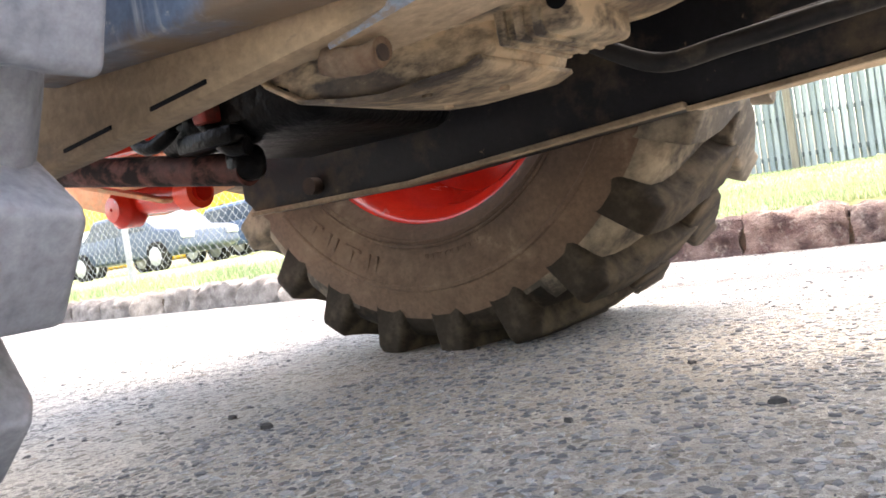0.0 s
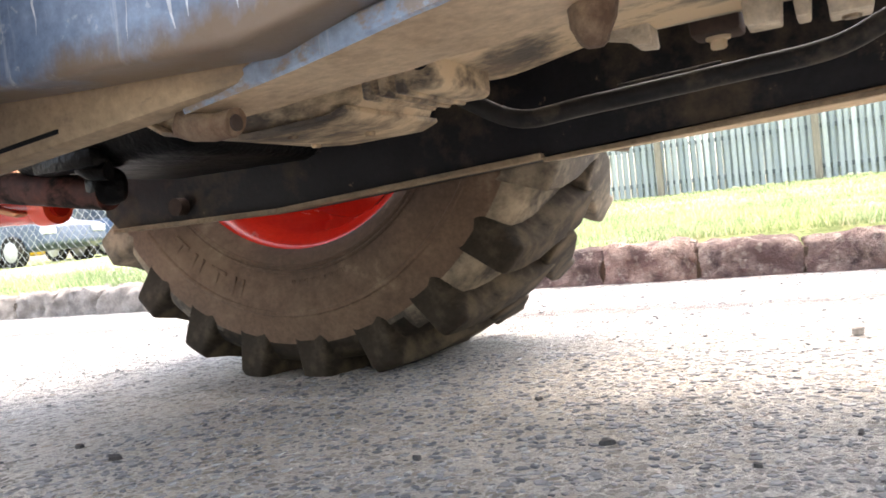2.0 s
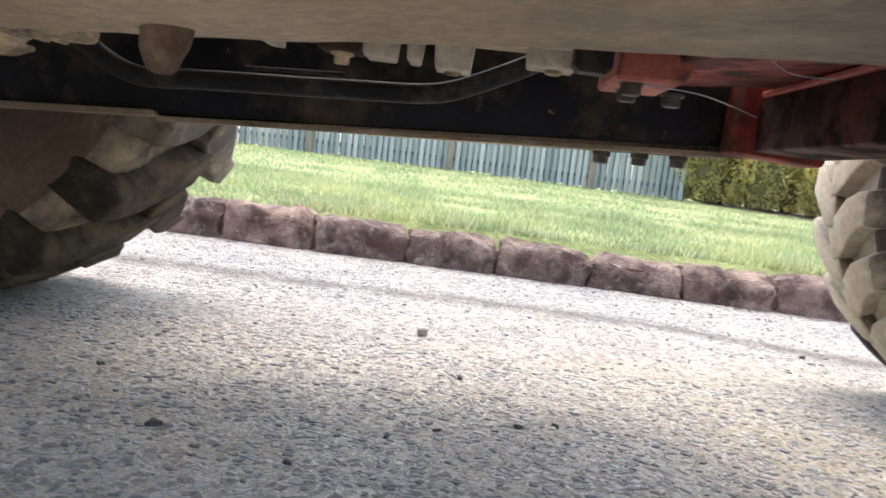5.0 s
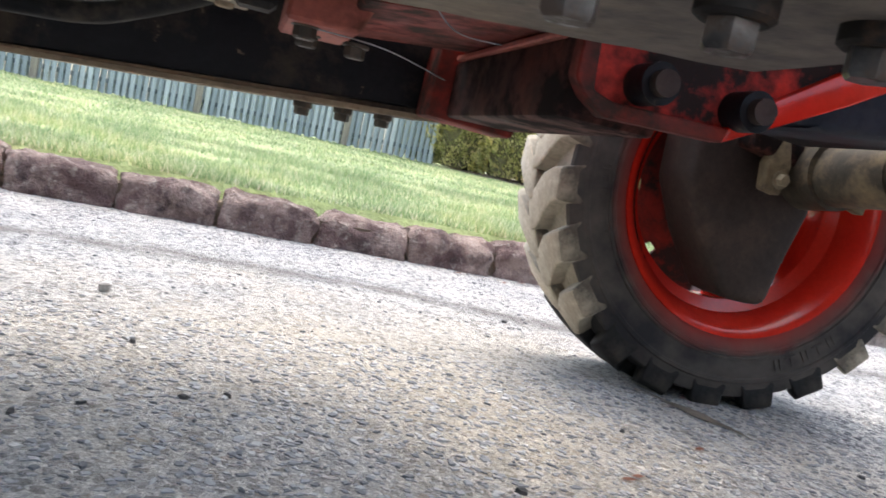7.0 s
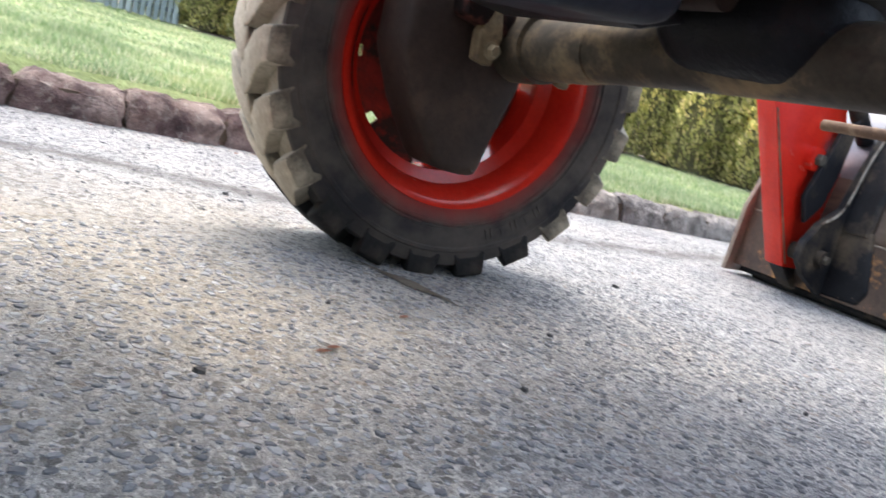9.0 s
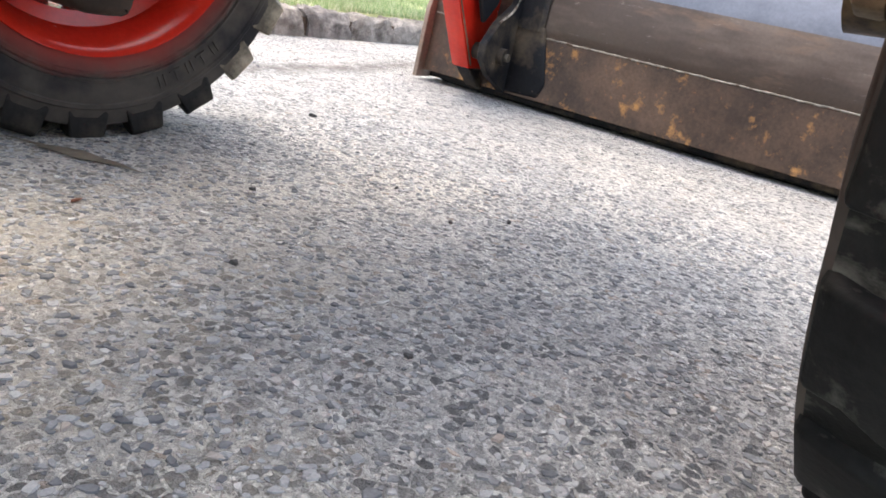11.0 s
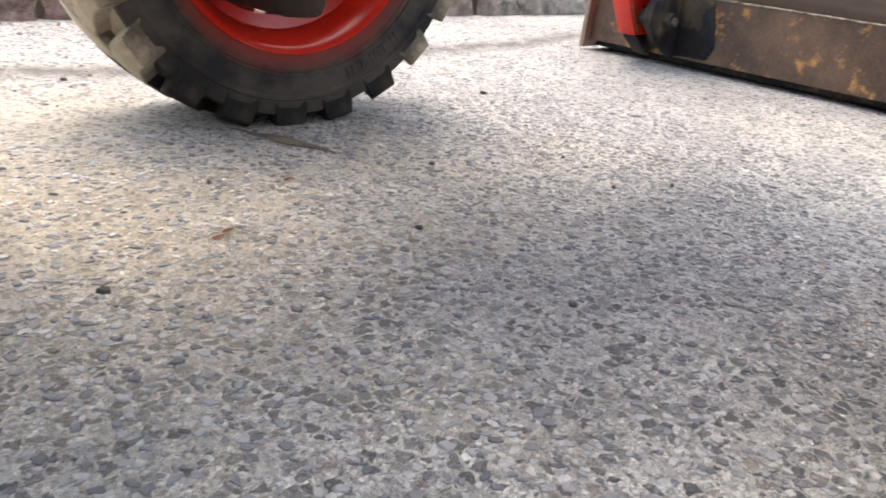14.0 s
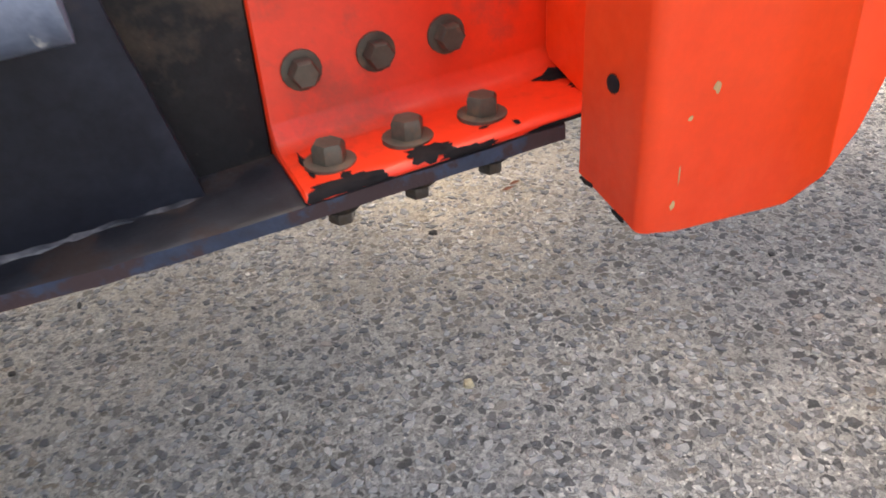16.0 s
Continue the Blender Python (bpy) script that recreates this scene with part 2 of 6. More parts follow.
# dusty lug ends, darkened to paint the tyre's shadow side
M_LUGSIDE = mat("dusty_shaded_shoulder_rubber", (0.085, 0.072, 0.055), (0.23, 0.195, 0.145), 0.85, big=9, dust=(0.4, 0.345, 0.26), dust_at=(0.48, 0.66), dust_scale=10, bump=0.35)
M_BARE = mat("bare_dark_metal", (0.006, 0.006, 0.008), (0.014, 0.012, 0.013), 0.75, big=60, bump=0.3, bdist=0.001, spec=0.15)
M_SCRATCH = mat("primer_scratch", (0.42, 0.26, 0.12), (0.5, 0.33, 0.17), 0.7, big=60, bump=0)
M_BROWNPOST = mat("brown_fence_post", (0.2, 0.17, 0.13), (0.3, 0.27, 0.21), 0.9, big=4, stretch=(8, 8, 0.7), bump=0.4)
M_CHIP = mat("granite_chip", (0.34, 0.32, 0.3), (0.45, 0.42, 0.39), 0.9, big=60)
M_WIRE = mat("galvanised_wire", (0.4, 0.41, 0.42), (0.55, 0.56, 0.57), 0.4, metal=0.7, bump=0)
M_YELLOW = mat("yellow_paint", (0.75, 0.42, 0.02), (0.82, 0.5, 0.03), 0.4, bump=0.03)
M_CARBLUE = mat("blue_car_paint", (0.1, 0.15, 0.25), (0.14, 0.2, 0.31), 0.25, bump=0)
M_CARDARK = mat("dark_car_trim", (0.06, 0.085, 0.13), (0.09, 0.12, 0.17), 0.35, bump=0)
M_CARGLASS = mat("car_window_glass", (0.06, 0.08, 0.11), (0.1, 0.12, 0.15), 0.12, bump=0, spec=0.5)
M_WHITE = mat("white_car_paint", (0.6, 0.62, 0.63), (0.7, 0.71, 0.72), 0.3, bump=0)


def overspray():
    """Black sidewall rubber with red paint sprayed past the rim, fading outward from the wheel's axis."""
    m = bpy.data.materials.new("sidewall_with_red_overspray")
    m.use_nodes = True
    nt = m.node_tree
    bs = nt.nodes["Principled BSDF"]
    tc = nt.nodes.new("ShaderNodeTexCoord")
    mp = nt.nodes.new("ShaderNodeVectorMath")
    mp.operation = "MULTIPLY"
    mp.inputs[1].default_value = (1, 0, 1)
    nt.links.new(tc.outputs["Object"], mp.inputs[0])
    ln = nt.nodes.new("ShaderNodeVectorMath")
    ln.operation = "LENGTH"
    nt.links.new(mp.outputs[0], ln.inputs[0])
    ad = nt.nodes.new("ShaderNodeMath")
    ad.operation = "MULTIPLY_ADD"
    ad.inputs[1].default_value, ad.inputs[2].default_value = 0.05, -0.025
    nt.links.new(noise_of(nt, 9, 4), ad.inputs[0])
    su = nt.nodes.new("ShaderNodeMath")
    nt.links.new(ln.outputs["Value"], su.inputs[0])
    nt.links.new(ad.outputs[0], su.inputs[1])
    mr = nt.nodes.new("ShaderNodeMapRange")
    mr.inputs[1].default_value, mr.inputs[2].default_value, mr.inputs[3].default_value, mr.inputs[4].default_value = 0.288, 0.326, 0.65, 0.0
    nt.links.new(su.outputs[0], mr.inputs[0])
    dirt = ramp(nt, noise_of(nt, 6, 6), [(0.36, (0.023, 0.022, 0.024)), (0.66, (0.11, 0.094, 0.08))])
    col = blend(nt, mr.outputs[0], dirt, (0.33, 0.03, 0.02))
    nt.links.new(col, bs.inputs["Base Color"])
    bs.inputs["Roughness"].default_value = 0.75
    bs.inputs["Specular IOR Level"].default_value = 0.2
    bumped(nt, bs, noise_of(nt, 120, 3), 0.25, 0.001)
    return m


M_SIDEWALL_RED = overspray()


def board_mat():
    m = mat("weathered_grey_boards", (0.31, 0.352, 0.352), (0.5, 0.545, 0.54), 0.85, big=3, small=60, stretch=(9, 9, 0.7), dust=(0.15, 0.19, 0.165), dust_at=(0.5, 0.75), dust_scale=3, bump=0.4)
    nt = m.node_tree
    bs = nt.nodes["Principled BSDF"]
    src = bs.inputs["Base Color"].links[0].from_socket
    info = nt.nodes.new("ShaderNodeObjectInfo")
    tone = ramp(nt, info.outputs["Random"], [(0.0, (0.62, 0.66, 0.68)), (0.6, (1, 1, 1)), (1.0, (1.3, 1.28, 1.25))])
    nt.links.new(blend(nt, 1.0, src, tone, "MULTIPLY"), bs.inputs["Base Color"])
    return m


M_BOARD = board_mat()


def leaf_mat(name, stops, trans=0.25):
    m = bpy.data.materials.new(name)
    m.use_nodes = True
    nt = m.node_tree
    bs = nt.nodes["Principled BSDF"]
    geo = nt.nodes.new("ShaderNodeNewGeometry")
    c1 = ramp(nt, geo.outputs["Random Per Island"], stops)
    n = noise_of(nt, 1.6, 4)
    c = blend(nt, 1.0, c1, ramp(nt, n, [(0.33, (0.7, 0.73, 0.68)), (0.5, (1.0, 1.0, 1.0)), (0.66, (1.32, 1.22, 1.08))]), "MULTIPLY")
    nt.links.new(c, bs.inputs["Base Color"])
    bs.inputs["Roughness"].default_value = 0.55
    tr = nt.nodes.new("ShaderNodeBsdfTranslucent")
    nt.links.new(c, tr.inputs[0])
    mix = nt.nodes.new("ShaderNodeMixShader")
    mix.inputs[0].default_value = trans
    nt.links.new(bs.outputs[0], mix.inputs[1])
    nt.links.new(tr.outputs[0], mix.inputs[2])
    nt.links.new(mix.outputs[0], nt.nodes["Material Output"].inputs[0])
    return m


def grit_mat():
    m = mat("set_stones", (0.9, 0.9, 0.9), (1.0, 1.0, 1.0), 0.75, big=60, small=300, bump=0.3, bdist=0.001)
    nt = m.node_tree
    bs = nt.nodes["Principled BSDF"]
    src = bs.inputs["Base Color"].links[0].from_socket
    geo = nt.nodes.new("ShaderNodeNewGeometry")
    tone = ramp(nt, geo.outputs["Random Per Island"], [(0.0, (0.11, 0.115, 0.125)), (0.28, (0.17, 0.175, 0.187)), (0.45, (0.28, 0.284, 0.292)), (0.75, (0.365, 0.366, 0.366)), (0.92, (0.45, 0.445, 0.435)), (0.96, (0.38, 0.325, 0.285)), (1.0, (0.55, 0.54, 0.52))])
    nt.links.new(blend(nt, 1.0, src, tone, "MULTIPLY"), bs.inputs["Base Color"])
    return m


M_SETSTONE = grit_mat()
def panel_mat(name, splashed):
    """Panel with the sky's blue-grey reflection put into its colour, pale upright scratches and tan dirt in patches."""
    m = mat(name, (0.16, 0.225, 0.33), (0.31, 0.39, 0.5), 0.38, metal=0.3, big=4, dust=(0.34, 0.26, 0.18), dust_at=(0.58, 0.74), dust_scale=5, bump=0.2)
    nt = m.node_tree
    bs = nt.nodes["Principled BSDF"]
    src = bs.inputs["Base Color"].links[0].from_socket
    streak = ramp(nt, noise_of(nt, 16, 5, 0.7, (3.0, 3.0, 0.16)), [(0.57, (0, 0, 0)), (0.66, (0.75, 0.75, 0.75))])
    fleck = ramp(nt, noise_of(nt, 70, 4, 0.7), [(0.61, (0, 0, 0)), (0.7, (0.5, 0.5, 0.5))])
    col = blend(nt, streak, src, (0.6, 0.62, 0.65))
    col = blend(nt, fleck, col, (0.62, 0.63, 0.64))
    if not splashed:
        nt.links.new(col, bs.inputs["Base Color"])
        return m
    # mud splashed up along the lower edge
    tc = nt.nodes.new("ShaderNodeTexCoord")
    xyz = nt.nodes.new("ShaderNodeSeparateXYZ")
    nt.links.new(tc.outputs["Object"], xyz.inputs[0])
    up = nt.nodes.new("ShaderNodeMath")
    up.operation = "MULTIPLY_ADD"
    up.inputs[1].default_value = 0.09
    nt.links.new(noise_of(nt, 11, 6, 0.7, (1.0, 1.0, 0.5)), up.inputs[0])
    nt.links.new(xyz.outputs[2], up.inputs[2])
    mud = nt.nodes.new("ShaderNodeMapRange")
    mud.inputs[1].default_value, mud.inputs[2].default_value, mud.inputs[3].default_value, mud.inputs[4].default_value = 0.465, 0.487, 0.92, 0.0
    nt.links.new(up.outputs[0], mud.inputs[0])
    nt.links.new(blend(nt, mud.outputs[0], col, (0.22, 0.148, 0.088)), bs.inputs["Base Color"])
    return m


M_PANEL, M_LIP = panel_mat("scratched_sky_blue_panel", True), panel_mat("scuffed_sky_blue_edge", False)


def plate_mat():
    """A plate's underside: tan road dust at its rear, going over into dark brown towards the front."""
    m = mat("dusty_plate_underside", (0.46, 0.33, 0.205), (0.66, 0.495, 0.325), 0.75, big=5, dust=(0.12, 0.105, 0.1), dust_at=(0.6, 0.74), dust_scale=6, bump=0.4)
    nt = m.node_tree
    bs = nt.nodes["Principled BSDF"]
    src = bs.inputs["Base Color"].links[0].from_socket
    tc = nt.nodes.new("ShaderNodeTexCoord")
    xyz = nt.nodes.new("ShaderNodeSeparateXYZ")
    nt.links.new(tc.outputs["Object"], xyz.inputs[0])
    mix = nt.nodes.new("ShaderNodeMath")
    mix.operation = "MULTIPLY_ADD"
    mix.inputs[1].default_value = 0.35
    nt.links.new(noise_of(nt, 9, 5, 0.65), mix.inputs[0])
    nt.links.new(xyz.outputs[0], mix.inputs[2])
    mr = nt.nodes.new("ShaderNodeMapRange")
    mr.inputs[1].default_value, mr.inputs[2].default_value = 0.08, 0.36
    nt.links.new(mix.outputs[0], mr.inputs[0])
    dark = ramp(nt, noise_of(nt, 22, 5, 0.7), [(0.35, (0.05, 0.04, 0.032)), (0.65, (0.16, 0.125, 0.095))])
    nt.links.new(blend(nt, mr.outputs[0], src, dark), bs.inputs["Base Color"])
    return m


M_PLATE_UNDER = plate_mat()


def kerb_mat(name, low, high, dark):
    m = mat(name, low, high, 0.9, big=9, small=130, dust=dark, dust_at=(0.5, 0.68), dust_scale=10, bump=1.0, bdist=0.014)
    nt = m.node_tree
    bs = nt.nodes["Principled BSDF"]
    src = bs.inputs["Base Color"].links[0].from_socket
    info = nt.nodes.new("ShaderNodeObjectInfo")
    tone = ramp(nt, info.outputs["Random"], [(0.0, (0.78, 0.75, 0.76)), (0.5, (1, 0.98, 0.97)), (1.0, (1.35, 1.25, 1.15))])
    nt.links.new(blend(nt, 1.0, src, tone, "MULTIPLY"), bs.inputs["Base Color"])
    return m


M_KERBSTONE = kerb_mat("rough_granite_stones", (0.14, 0.088, 0.08), (0.4, 0.31, 0.265), (0.06, 0.04, 0.04))
M_KERBGREY = kerb_mat("rough_grey_granite", (0.2, 0.18, 0.165), (0.42, 0.39, 0.36), (0.1, 0.09, 0.085))
M_BLADE = leaf_mat("grass_blade", [(0.0, (0.165, 0.25, 0.105)), (0.45, (0.27, 0.375, 0.175)), (0.72, (0.42, 0.47, 0.28)), (1.0, (0.7, 0.65, 0.48))], 0.35)
M_HEDGE = leaf_mat("hedge_leaf", [(0.0, (0.27, 0.28, 0.1)), (0.45, (0.58, 0.55, 0.22)), (0.85, (0.78, 0.7, 0.34)), (1.0, (0.8, 0.66, 0.4))], 0.55)


def asphalt():
    """Pale worn binder with flat dark angular stones set apart in it, sandy drifts and one long sealed crack beside the kerb."""
    m = bpy.data.materials.new("worn_asphalt_with_exposed_aggregate")
    m.use_nodes = True
    nt = m.node_tree
    bs = nt.nodes["Principled BSDF"]
    tc = nt.nodes.new("ShaderNodeTexCoord")

    def math_node(op, a, b=None, c=None):
        n = nt.nodes.new("ShaderNodeMath")
        n.operation = op
        for k, v in enumerate((a, b, c)):
            if v is None:
                continue
            if isinstance(v, (int, float)):
                n.inputs[k].default_value = v
            else:
                nt.links.new(v, n.inputs[k])
        return n.outputs[0]
    warp = nt.nodes.new("ShaderNodeTexNoise")
    warp.inputs["Scale"].default_value, warp.inputs["Detail"].default_value = 75, 3
    nt.links.new(tc.outputs["Object"], warp.inputs["Vector"])
    add = nt.nodes.new("ShaderNodeVectorMath")
    add.operation = "MULTIPLY_ADD"
    add.inputs[1].default_value = (0.014, 0.014, 0.014)
    nt.links.new(warp.outputs["Color"], add.inputs[0])
    nt.links.new(tc.outputs["Object"], add.inputs[2])

    def stones(scale, share, shrink):
        """Cells shrunk away from their neighbours: a mask, and three chance values for each stone."""
        v = {}
        for feature in ("F1", "DISTANCE_TO_EDGE"):
            n = nt.nodes.new("ShaderNodeTexVoronoi")
            n.feature = feature
            n.inputs["Scale"].default_value, n.inputs["Randomness"].default_value = scale, 1.0
            nt.links.new(add.outputs[0], n.inputs["Vector"])
            v[feature] = n
        sep = nt.nodes.new("ShaderNodeSeparateColor")
        nt.links.new(v["F1"].outputs["Color"], sep.inputs[0])
        inside = ramp(nt, v["DISTANCE_TO_EDGE"].outputs[0], [(shrink, (0, 0, 0)), (shrink + 0.02, (1, 1, 1))])
        chosen = ramp(nt, sep.outputs[1], [(share, (1, 1, 1)), (share + 0.01, (0, 0, 0))])
        return math_node("MULTIPLY", inside, chosen), sep, v["DISTANCE_TO_EDGE"].outputs[0]
    big, bsep, bedge = stones(60, 0.5, 0.11)
    fine, fsep, fedge = stones(150, 0.6, 0.08)
    grit = nt.nodes.new("ShaderNodeTexVoronoi")
    grit.inputs["Scale"].default_value = 420
    nt.links.new(add.outputs[0], grit.inputs["Vector"])
    gsep = nt.nodes.new("ShaderNodeSeparateColor")
    nt.links.new(grit.outputs["Color"], gsep.inputs[0])
    binder = ramp(nt, gsep.outputs[0], [(0.0, (0.47, 0.472, 0.47)), (0.3, (0.57, 0.57, 0.565)), (0.75, (0.64, 0.637, 0.625)), (1.0, (0.72, 0.715, 0.7))])
    fcol = ramp(nt, fsep.outputs[0], [(0.0, (0.23, 0.234, 0.244)), (0.6, (0.34, 0.342, 0.35)), (0.85, (0.44, 0.435, 0.425)), (1.0, (0.58, 0.575, 0.56))])
    bcol = ramp(nt, bsep.outputs[0], [(0.0, (0.11, 0.116, 0.128)), (0.45, (0.2, 0.207, 0.222)), (0.8, (0.3, 0.302, 0.31)), (0.9, (0.34, 0.29, 0.255)), (1.0, (0.48, 0.47, 0.45))])
    col = blend(nt, fine, binder, fcol)
    col = blend(nt, big, col, bcol)
    # relief painted into the colour: shaded pits and crevices, brightened stone edges
    pit = ramp(nt, noise_of(nt, 130, 4, 0.7), [(0.32, (0.38, 0.38, 0.39)), (0.42, (1, 1, 1))])
    col = blend(nt, 1.0, col, pit, "MULTIPLY")
    rim = ramp(nt, bedge, [(0.0, (1, 1, 1)), (0.05, (1.16, 1.155, 1.14)), (0.1, (1.04, 1.04, 1.04)), (0.122, (0.66, 0.66, 0.67)), (0.15, (1, 1, 1))])
    col = blend(nt, 1.0, col, rim, "MULTIPLY")
    gap = ramp(nt, fedge, [(0.0, (0.62, 0.62, 0.63)), (0.05, (0.94, 0.94, 0.94)), (0.09, (1.08, 1.08, 1.075)), (0.14, (1, 1, 1))])
    open_gap = ramp(nt, noise_of(nt, 33, 4, 0.7), [(0.42, (0, 0, 0)), (0.56, (1, 1, 1))])
    col = blend(nt, open_gap, col, blend(nt, 1.0, col, gap, "MULTIPLY"))
    patch = ramp(nt, noise_of(nt, 1.3, 6, 0.65), [(0.35, (0.84, 0.85, 0.87)), (0.65, (1.15, 1.12, 1.06))])
    col = blend(nt, 1.0, col, patch, "MULTIPLY")
    worn = ramp(nt, noise_of(nt, 7, 5, 0.65), [(0.3, (0.82, 0.82, 0.83)), (0.7, (1.12, 1.11, 1.1))])
    col = blend(nt, 1.0, col, worn, "MULTIPLY")
    # sandy drift under the machine
    away = nt.nodes.new("ShaderNodeVectorMath")
    away.operation = "DISTANCE"
    away.inputs[1].default_value = (0.72, 1.4, 0.0)
    nt.links.new(tc.outputs["Object"], away.inputs[0])
    away2 = nt.nodes.new("ShaderNodeVectorMath")
    away2.operation = "DISTANCE"
    away2.inputs[1].default_value = (-0.55, 1.15, 0.0)
    nt.links.new(tc.outputs["Object"], away2.inputs[0])
    nearest = math_node("MINIMUM", away.outputs["Value"], away2.outputs["Value"])
    reach = math_node("MULTIPLY_ADD", noise_of(nt, 3.0, 5, 0.65), 1.6, nearest)
    span = nt.nodes.new("ShaderNodeMapRange")
    span.inputs[1].default_value, span.inputs[2].default_value, span.inputs[3].default_value, span.inputs[4].default_value = 0.85, 1.75, 0.62, 0.05
    nt.links.new(reach, span.inputs[0])
    col = blend(nt, math_node("MULTIPLY", span.outputs[0], ramp(nt, noise_of(nt, 60, 4, 0.7), [(0.3, (0.25, 0.25, 0.25)), (0.6, (1, 1, 1))])), col, (0.6, 0.5, 0.34))
    # long sealed crack
    xyz = nt.nodes.new("ShaderNodeSeparateXYZ")
    nt.links.new(tc.outputs["Object"], xyz.inputs[0])
    sx = nt.nodes.new("ShaderNodeMapRange")
    sx.inputs[1].default_value, sx.inputs[2].default_value = -2.0, 5.0
    nt.links.new(xyz.outputs[0], sx.inputs[0])
    line = ramp(nt, sx.outputs[0], [((x + 2) / 7, ((y - 2) * 2,) * 3) for x, y in ((-2.0, 2.24), (-0.9, 2.2), (-0.18, 2.21), (0.28, 2.26), (0.77, 2.27), (1.2, 2.12), (1.6, 2.14), (2.18, 2.17), (2.84, 2.22), (3.45, 2.35), (5.0, 2.4))])
    cy = math_node("MULTIPLY_ADD", line, 0.5, 2.0)
    cy = math_node("MULTIPLY_ADD", noise_of(nt, 5, 5, 0.7), 0.16, math_node("SUBTRACT", cy, 0.08))
    off = math_node("ABSOLUTE", math_node("SUBTRACT", xyz.outputs[1], cy))
    off = math_node("MULTIPLY_ADD", noise_of(nt, 26, 4, 0.7), 0.05, off)
    seam = nt.nodes.new("ShaderNodeMapRange")
    seam.inputs[1].default_value, seam.inputs[2].default_value, seam.inputs[3].default_value, seam.inputs[4].default_value = 0.035, 0.145, 0.85, 0.0
    nt.links.new(off, seam.inputs[0])
    broken = math_node("MULTIPLY", seam.outputs[0], ramp(nt, noise_of(nt, 9, 6, 0.7), [(0.34, (0.3, 0.3, 0.3)), (0.54, (1, 1, 1))]))
    col = blend(nt, broken, col, (0.14, 0.128, 0.11))
    nt.links.new(col, bs.inputs["Base Color"])
    bs.inputs["Roughness"].default_value = 0.78
    lift = math_node("MULTIPLY", big, math_node("MULTIPLY_ADD", bsep.outputs[2], 0.7, 0.25))
    h = math_node("MULTIPLY_ADD", fine, 0.3, lift)
    h = math_node("MULTIPLY_ADD", noise_of(nt, 260, 3, 0.7), 0.5, h)
    h = math_node("MULTIPLY_ADD", noise_of(nt, 45, 3, 0.6), 1.0, h)
    h = math_node("MULTIPLY_ADD", pit, 0.5, h)
    h = math_node("MULTIPLY_ADD", gap, 0.4, h)
    bumped(nt, bs, h, 1.0, 0.012)
    return m


M_ASPHALT = asphalt()

def flecked(m, colour, scale, lo, hi, stretch=None, amount=0.8):
    """Adds sparse scuffs of a second colour to a material."""
    nt = m.node_tree
    bs = nt.nodes["Principled BSDF"]
    src = bs.inputs["Base Color"].links[0].from_socket
    f = ramp(nt, noise_of(nt, scale, 6, 0.72, stretch), [(lo, (0, 0, 0)), (hi, (amount,) * 3)])
    nt.links.new(blend(nt, f, src, colour), bs.inputs["Base Color"])


flecked(M_BLUEBLACK, (0.3, 0.34, 0.42), 11, 0.66, 0.72, (1, 1.6, 1.6), 0.4)
flecked(M_SCUFFED, (0.34, 0.35, 0.38), 12, 0.6, 0.7, (0.7, 1.8, 1.8), 0.6)
flecked(M_BELLY, (0.3, 0.3, 0.32), 14, 0.66, 0.74, (1, 1, 2), 0.4)
flecked(M_BLACK, (0.26, 0.2, 0.14), 40, 0.66, 0.72, None, 0.6)
flecked(M_KERBSTONE, (0.5, 0.45, 0.38), 30, 0.54, 0.68, None, 0.6)
flecked(M_BLADE, (0.58, 0.5, 0.3), 1.5, 0.5, 0.66, None, 0.35)
flecked(M_BLADE, (0.13, 0.22, 0.075), 3.2, 0.54, 0.66, None, 0.45)
flecked(M_LIP, (0.3, 0.225, 0.16), 16, 0.5, 0.58, (1, 2, 2), 0.85)
flecked(M_PLATE, (0.1, 0.085, 0.075), 11, 0.62, 0.7, (1, 2.5, 2.5), 0.7)
flecked(M_PLATE_UNDER, (0.16, 0.12, 0.09), 10, 0.6, 0.7, (0.6, 2.5, 1), 0.6)
flecked(M_SIDEWALL_DUSTY, (0.32, 0.25, 0.175), 7, 0.6, 0.72, None, 0.55)
flecked(M_RED, (0.08, 0.05, 0.04), 30, 0.7, 0.73, None, 0.8)
flecked(M_BUCKET_LOW, (0.3, 0.14, 0.06), 40, 0.6, 0.7, None, 0.6)
flecked(M_BUCKET_MID, (0.34, 0.3, 0.26), 30, 0.64, 0.72, (1, 0.3, 1.5), 0.5)
flecked(M_RUBBER_DUSTY, (0.42, 0.35, 0.25), 14, 0.6, 0.72, (1, 1, 1), 0.5)
flecked(M_AXLE, (0.3, 0.225, 0.13), 5, 0.52, 0.7, None, 0.6)

# ---- mesh helpers ----
def box(x0, x1, y0, y1, z0, z1, bev=0.004, seg=1):
    bm = bmesh.new()
    bmesh.ops.create_cube(bm, size=1)
    for v in bm.verts:
        v.co = Vector(((x0 + x1) / 2 + v.co.x * (x1 - x0), (y0 + y1) / 2 + v.co.y * (y1 - y0), (z0 + z1) / 2 + v.co.z * (z1 - z0)))
    if bev:
        bmesh.ops.bevel(bm, geom=bm.edges[:], offset=bev, segments=seg, profile=0.5, affect="EDGES")
    return bm


